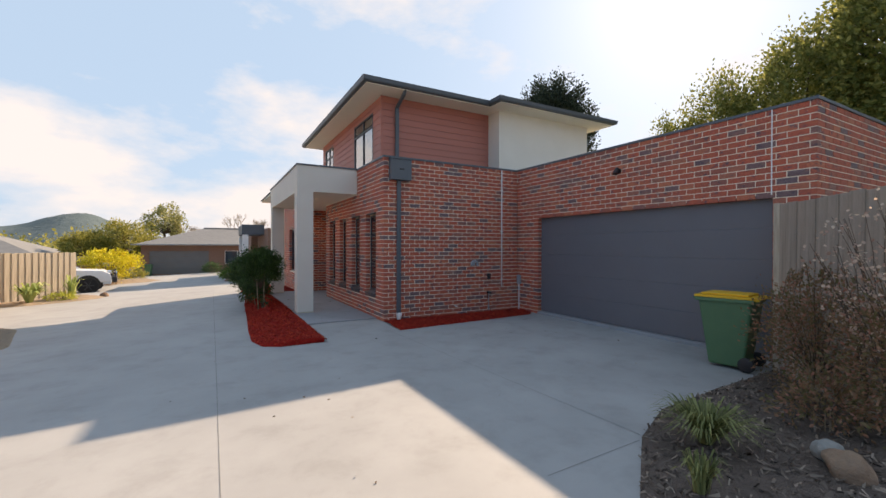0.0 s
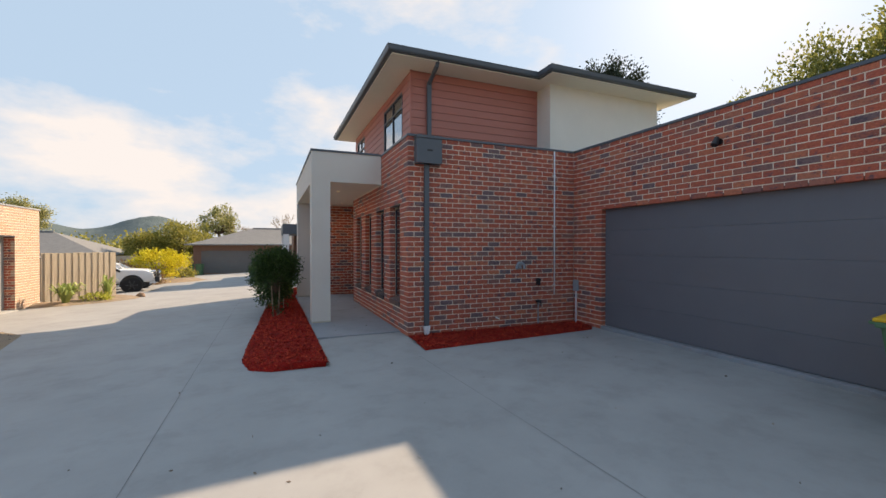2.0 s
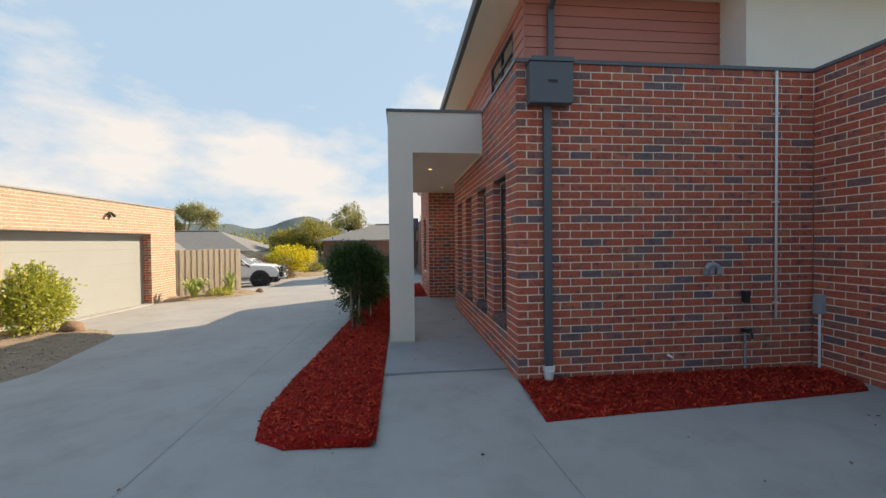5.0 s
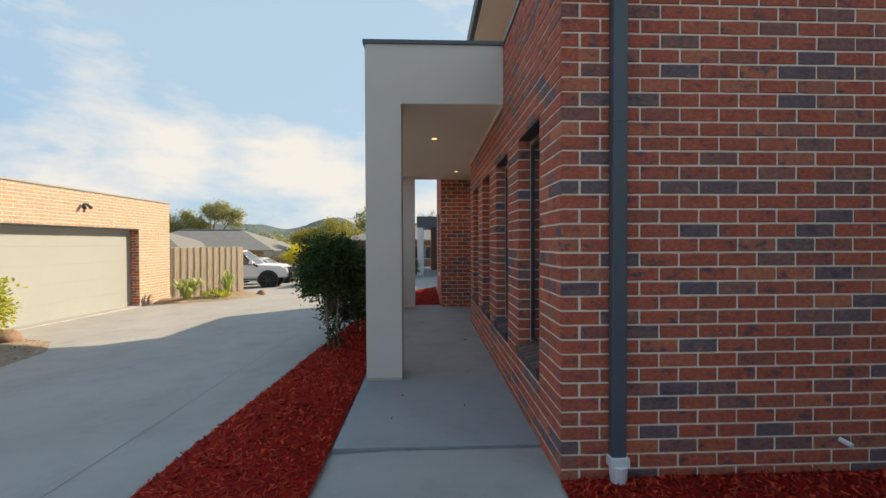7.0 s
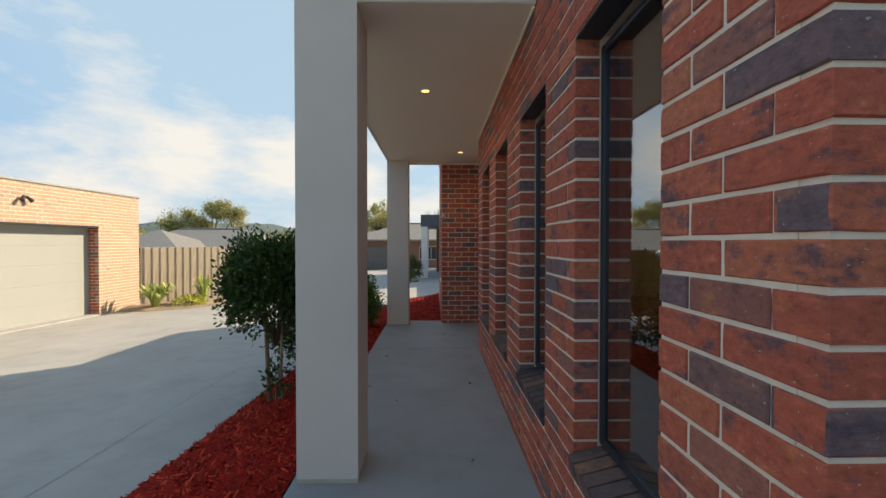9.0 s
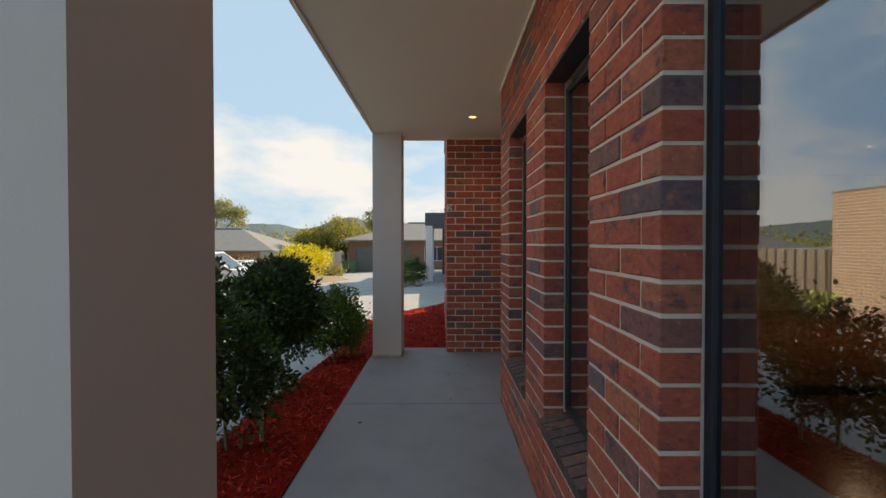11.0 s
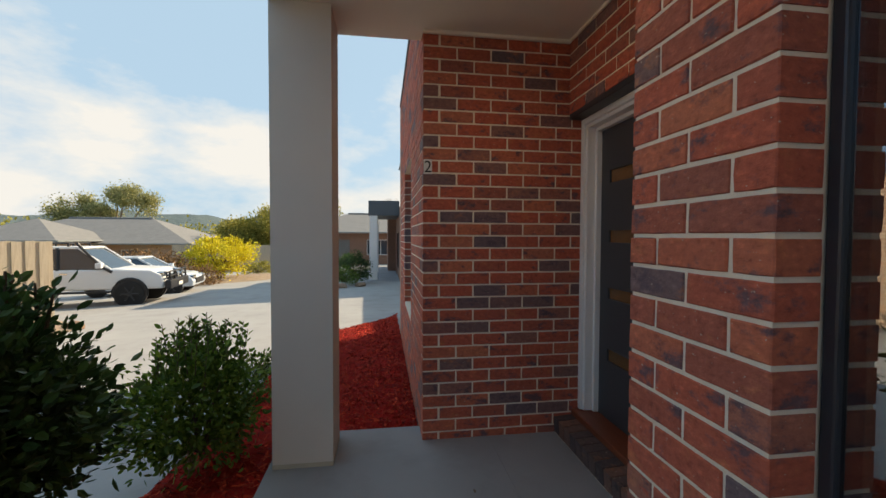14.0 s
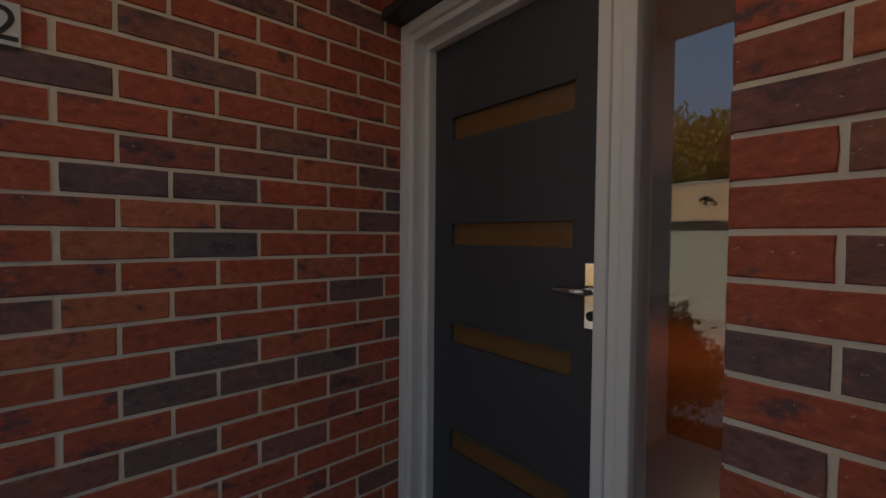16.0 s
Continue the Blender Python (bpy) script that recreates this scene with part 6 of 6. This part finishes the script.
# ---- other houses ----
def house(name, x0, y0, x1, y1, z0, eave, slope, wall_mat, roof_mat, label, over=0.5, door=None, wins=()):
    """A single-storey brick house under a hipped tile roof; its front faces -y."""
    t = thing(name, label, "house")
    holes = ([door] if door else []) + [(a, b, c, d) for a, b, c, d in wins]
    xs = sorted({x0, x1, *(v for h in holes for v in h[:2])})
    zs = sorted({z0, eave, *(v for h in holes for v in h[2:])})
    g = Mesh()
    for a, b in zip(xs, xs[1:]):
        for c, d in zip(zs, zs[1:]):
            if not any(h[0] <= (a + b) / 2 <= h[1] and h[2] <= (c + d) / 2 <= h[3] for h in holes):
                g.box(a, y0, c, b, y0 + 0.24, d)
    g.box(x0, y0 + 0.24, z0, x0 + 0.24, y1, eave).box(x1 - 0.24, y0 + 0.24, z0, x1, y1, eave).box(x0 + 0.24, y1 - 0.24, z0, x1 - 0.24, y1, eave)
    part("wall", g, wall_mat, t, kind="")
    rf = part("roof", hip(x0 - over, y0 - over, x1 + over, y1 + over, eave + 0.08, slope), roof_mat, t)
    part("ridge_cap", Mesh().tube([(x0 - over + (y1 - y0 + 2 * over) / 2, (y0 + y1) / 2, eave + 0.1 + (y1 - y0 + 2 * over) / 2 * slope), (x1 + over - (y1 - y0 + 2 * over) / 2, (y0 + y1) / 2, eave + 0.1 + (y1 - y0 + 2 * over) / 2 * slope)], 0.1, 8)
         if x1 - x0 > y1 - y0 else Mesh().tube([((x0 + x1) / 2, y0 - over + (x1 - x0 + 2 * over) / 2, eave + 0.1 + (x1 - x0 + 2 * over) / 2 * slope), ((x0 + x1) / 2, y1 + over - (x1 - x0 + 2 * over) / 2, eave + 0.1 + (x1 - x0 + 2 * over) / 2 * slope)], 0.1, 8), roof_mat, rf)
    part("soffit", Mesh().box(x0 - over, y0 - over, eave, x1 + over, y1 + over, eave + 0.02), M_SOFFIT, t)
    gutter_run([(x0 - over, y0 - over), (x1 + over, y0 - over), (x1 + over, y1 + over), (x0 - over, y1 + over)], eave + 0.005, t, "gutter", M_GREYPLASTIC)
    if door:
        a, b, c, d = door
        gd = part("garage_door", Mesh().box(a, y0 + 0.1, c, b, y0 + 0.14, c + (d - c) / 4 - 0.01), M_TAUPE, t, "grey panel garage door")
        for k in range(1, 4):
            part("panel", Mesh().box(a, y0 + 0.1, c + k * (d - c) / 4, b, y0 + 0.14, c + (k + 1) * (d - c) / 4 - 0.01), M_TAUPE, gd)
    for a, b, c, d in wins:
        w = part("window", Mesh().box(a, y0 + 0.06, c, b, y0 + 0.12, c + 0.05).box(a, y0 + 0.06, d - 0.05, b, y0 + 0.12, d).box(a, y0 + 0.06, c, a + 0.05, y0 + 0.12, d).box(b - 0.05, y0 + 0.06, c, b, y0 + 0.12, d).box((a + b) / 2 - 0.02, y0 + 0.06, c, (a + b) / 2 + 0.02, y0 + 0.12, d), M_WHITE, t)
        part("pane", Mesh().box(a + 0.05, y0 + 0.08, c + 0.05, b - 0.05, y0 + 0.09, d - 0.05), M_CARGLASS, w)
    return t


# the house at the end of the driveway
house("far_house", -9.0, 39.0, 6.0, 49.0, -1.2, 1.62, 0.32, M_BROWN, M_ROOF2, "brown brick house with a grey tiled hip roof and garage", 0.55, (-8.35, -3.5, -1.1, 1.1), ((-2.1, 0.2, -0.2, 1.1),))
# grey roofed houses past the parked cars
house("roofed_house", -34.0, 41.0, -17.0, 51.0, -2.4, 0.62, 0.4, M_TAN, M_ROOF2, "low brick house with a pale grey tiled roof", 0.6, None, ((-22, -20, -1.2, 0.2),))
house("roofed_house", -31.0, 37.0, -24.0, 44.0, -2.4, 0.9, 0.42, M_TAN, M_ROOF2, "low brick house with a pale grey tiled roof", 0.6)
house("roofed_house", -24.0, 72.0, -11.0, 82.0, -5.0, -0.6, 0.35, M_TAN, M_ROOF2, "distant house with a tiled roof", 0.6)
house("roofed_house", -38.0, 78.0, -26.0, 88.0, -5.0, -0.4, 0.35, M_TAN, M_ROOF, "distant house with a dark tiled roof", 0.6)
house("roofed_house", -34.0, 13.0, -19.0, 24.0, -2.0, 1.05, 0.1, M_TAN, M_ROOF2, "neighbour's low brick house with a flat dark roof", 0.4)
house("roofed_house", -26.0, -6.0, -11.5, 3.2, -1.0, 2.3, 0.32, M_TAN, M_ROOF, "neighbour's brick house with a dark hip roof", 0.5)

# the next unit along the driveway, of the same kind as this house
unit = thing("next_unit", "next two-storey brick unit with a grey portico on white columns", "house")
uz = ground_z(-0.9, 23)
part("wall", Mesh().box(0.0, 20.9, uz - 0.5, 9.0, 31.5, 2.75).box(-0.47, 28.0, uz - 0.5, 0.0, 31.5, 2.75), M_BROWN, unit)
part("upper_wall", Mesh().box(0.8, 21.5, 2.75, 8.0, 26.2, 4.95), M_RENDER, unit, "cream rendered upper wall")
rf = part("roof", hip(0.1, 20.8, 8.7, 26.9, 5.05, 0.3), M_ROOF, unit)
part("eaves", Mesh().box(0.2, 20.9, 4.93, 8.6, 26.8, 5.06), M_SOFFIT, rf)
for y in (23.0, 27.2):
    part("column", Mesh().box(-1.36, y, uz - 0.4, -1.0, y + 0.36, 2.35, 0.006), M_WHITE, unit, "white column")
part("portico_fascia", Mesh().box(-1.4, 22.98, 2.35, 0.0, 27.6, 3.03, 0.005), M_GUN, unit, "dark grey portico fascia")
part("paving", Mesh().box(-1.45, 21.3, uz - 0.3, 0.0, 31, uz + 0.02), M_SHADED_CONC, unit)
w = part("window", Mesh().box(-0.03, 24.0, uz + 0.5, 0.01, 25.2, 1.6), M_ALU, unit)
part("pane", Mesh().box(-0.04, 24.06, uz + 0.56, -0.031, 25.14, 1.54), M_CARGLASS, w)
w = part("door", Mesh().box(-0.03, 26.0, uz, 0.01, 27.0, 1.6), M_SILLWOOD, unit)

# houses and trees behind the camera, seen only in glass
house("rear_house", -9.0, -34.0, 9.0, -24.0, -0.1, 2.6, 0.35, M_TAN, M_ROOF, "brick house across the street with a dark roof", 0.5)

# ---- hills ----
def hills():
    g = Mesh()
    n, m = 220, 26
    for i in range(n + 1):
        a = -0.7 + 2.3 * i / n
        deg = math.degrees(a)
        peak = 92 * math.exp(-((deg - 12.6) / 5.2) ** 2) + 66 * math.exp(-((deg - 30) / 7) ** 2) + 62 * math.exp(-((deg - 45) / 9) ** 2) + 55 * math.exp(-((deg - 22) / 4) ** 2) * 0.8 + 35 * math.exp(-((deg - 65) / 12) ** 2) + 40 * math.exp(-((deg + 12) / 14) ** 2)
        for j in range(m + 1):
            w = j / m
            r = 700 + 1100 * w
            z = -38 + (peak + 38) * math.sin(min(1.0, w * 1.25) * math.pi / 2) ** 1.6 * (1 if w < 0.8 else 1 - (w - 0.8) * 2)
            z += 9 * noise.fractal(Vector((i * 0.16, j * 0.5, 2)), 1, 2, 4) * w + 3.0 * noise.noise(Vector((i * 1.3, j * 2.1, 7))) * w
            g.v.append((-r * math.sin(a), r * math.cos(a), z))
    for i in range(n):
        for j in range(m):
            k = i * (m + 1) + j
            g.f.append((k, k + m + 1, k + m + 2, k + 1))
    ob = structure("backdrop", g, M_HAZED_HILL, "wooded hills coloured blue-green for distance haze", "hills")
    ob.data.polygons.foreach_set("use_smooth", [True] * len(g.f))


hills()


def scrub():
    """Far woods between the houses and the hills."""
    rng = np.random.default_rng(9)
    pts, ds = [], []
    for k in range(420):
        a, r = rng.uniform(-0.15, 1.2), rng.uniform(95, 420)
        h = rng.uniform(3, 7)
        base = -0.012 * (r - 40) ** 0.9 - 1.6
        c = np.array([-r * math.sin(a), r * math.cos(a), base + h * 0.5])
        q = rng.normal(size=(90, 3)) * np.array([h * 0.32, h * 0.32, h * 0.28])
        pts.append(c + q)
        ds.append(q + rng.normal(0, 1, q.shape))
    me = leaf_mesh("far_woods", np.vstack(pts), np.vstack(ds), 0.75, M_OLIVE, 5, 0.8)
    tagged(new("far_woods", me), "distant belt of trees below the hills", "woods", kind="stuff")


scrub()


def power_pole(x, y, z, h):
    t = thing("power_pole", "distant timber power pole", "pole", pose(x, y, z))
    part("post", Mesh().tube([(0, 0, -1), (0, 0, h)], [0.16, 0.12], 8), M_TWIG, t)
    part("crossarm", Mesh().box(-1.1, -0.06, h - 0.7, 1.1, 0.06, h - 0.55), M_TWIG, t)


power_pole(-27, 92, -6, 8.0)

# fallen leaves on the concrete
rng_l = np.random.default_rng(12)
lp = np.stack([rng_l.uniform(-3.5, 3.2, 36), rng_l.uniform(-6.0, -1.0, 36), np.full(36, 0.0)], 1)
lp = lp[(lp[:, 1] < -1.1)]
lp[:, 2] = [ground_z(a, b) + 0.006 for a, b in lp[:, :2]]
lq = np.stack([rng_l.uniform(-1.3, -0.1, 16), rng_l.uniform(0.2, 6.4, 16), np.full(16, 0.005)], 1)
lp = np.vstack([lp, lq])
me = leaf_mesh("fallen_leaves", lp, np.column_stack([rng_l.normal(size=(len(lp), 2)), np.full(len(lp), 0.12)]), 0.03, M_CHIP2, 3, 0.5)
tagged(new("fallen_leaves", me), "dry brown leaves scattered over the concrete", "leaves", kind="stuff")

# ---- bricks ----
lay_bricks(wall_porch, Vector((0, 0, 0)), Y, -X, 5.0, -0.12, TOP - 0.012, porch_open, 0.11, 0.0, near=(0.0, 4.99, 0.95, 1.95), seed=1, anchors=(0.0, 1.135, 2.265, 3.415, 4.538))
lay_bricks(wall_front, Vector((0, 0, 0)), X, -Y, 3.52, -0.12, TOP - 0.012, [], 0.0, 0.12, near=(0.0, 2.0, 0.0, 2.6), seed=2)
lay_bricks(wall_garage, Vector((GAR, 0, 0)), -Y, -X, 5.83, -0.12, TOP - 0.012, gar_open, 0.0, 0.12, lead=True, near=(0.0, 3.4, 1.2, 3.5), seed=3)
lay_bricks(wall_garage_end, Vector((GAR, -5.83, 0)), X, -Y, 6.2, -0.12, TOP - 0.012, [], 0.12, 0.0, seed=4)
lay_bricks(wall_number, Vector((NUM_X, NUM_Y, 0)), X, -Y, 1.35, -0.12, TOP - 0.012, [], 0.0, 0.12, near=(0.0, 1.4, 0.0, 2.8), seed=5)
lay_bricks(wall_side, Vector((NUM_X, NUM_Y, 0)), Y, -X, 3.6, -0.3, TOP - 0.012, side_open, 0.12, 0.0, seed=6)
lay_bricks(wall_entry, Vector((DOOR_X, 5.0, 0)), Y, -X, 1.67, -0.12, SOF + 0.1, ENT, 0.0, 0.12, lead=True, near=(0.0, 1.7, 0.0, 2.8), seed=7)
lay_bricks(wall_return, Vector((0.0, 5.0, 0)), X, Y, 0.575, -0.12, SOF + 0.1, [], 0.12, 0.0, seed=8)
lay_bricks(wall_left_garage, Vector((LGX, LGY1, 0)), -Y, X, LGY1 - LGY0, -0.7, LGT - 0.012, lg_open, 0.0, 0.12, lead=True, mat=M_TAN, seed=9)
# door reveal of the tan garage: darker red brick stands in for its shade
lay_bricks(wall_left_garage, Vector((LGX - 0.3, 10.75, 0)), X, -Y, 0.29, -0.6, 1.82, [], 0.0, 0.12, lead=True, mat=M_BRICK, seed=10)
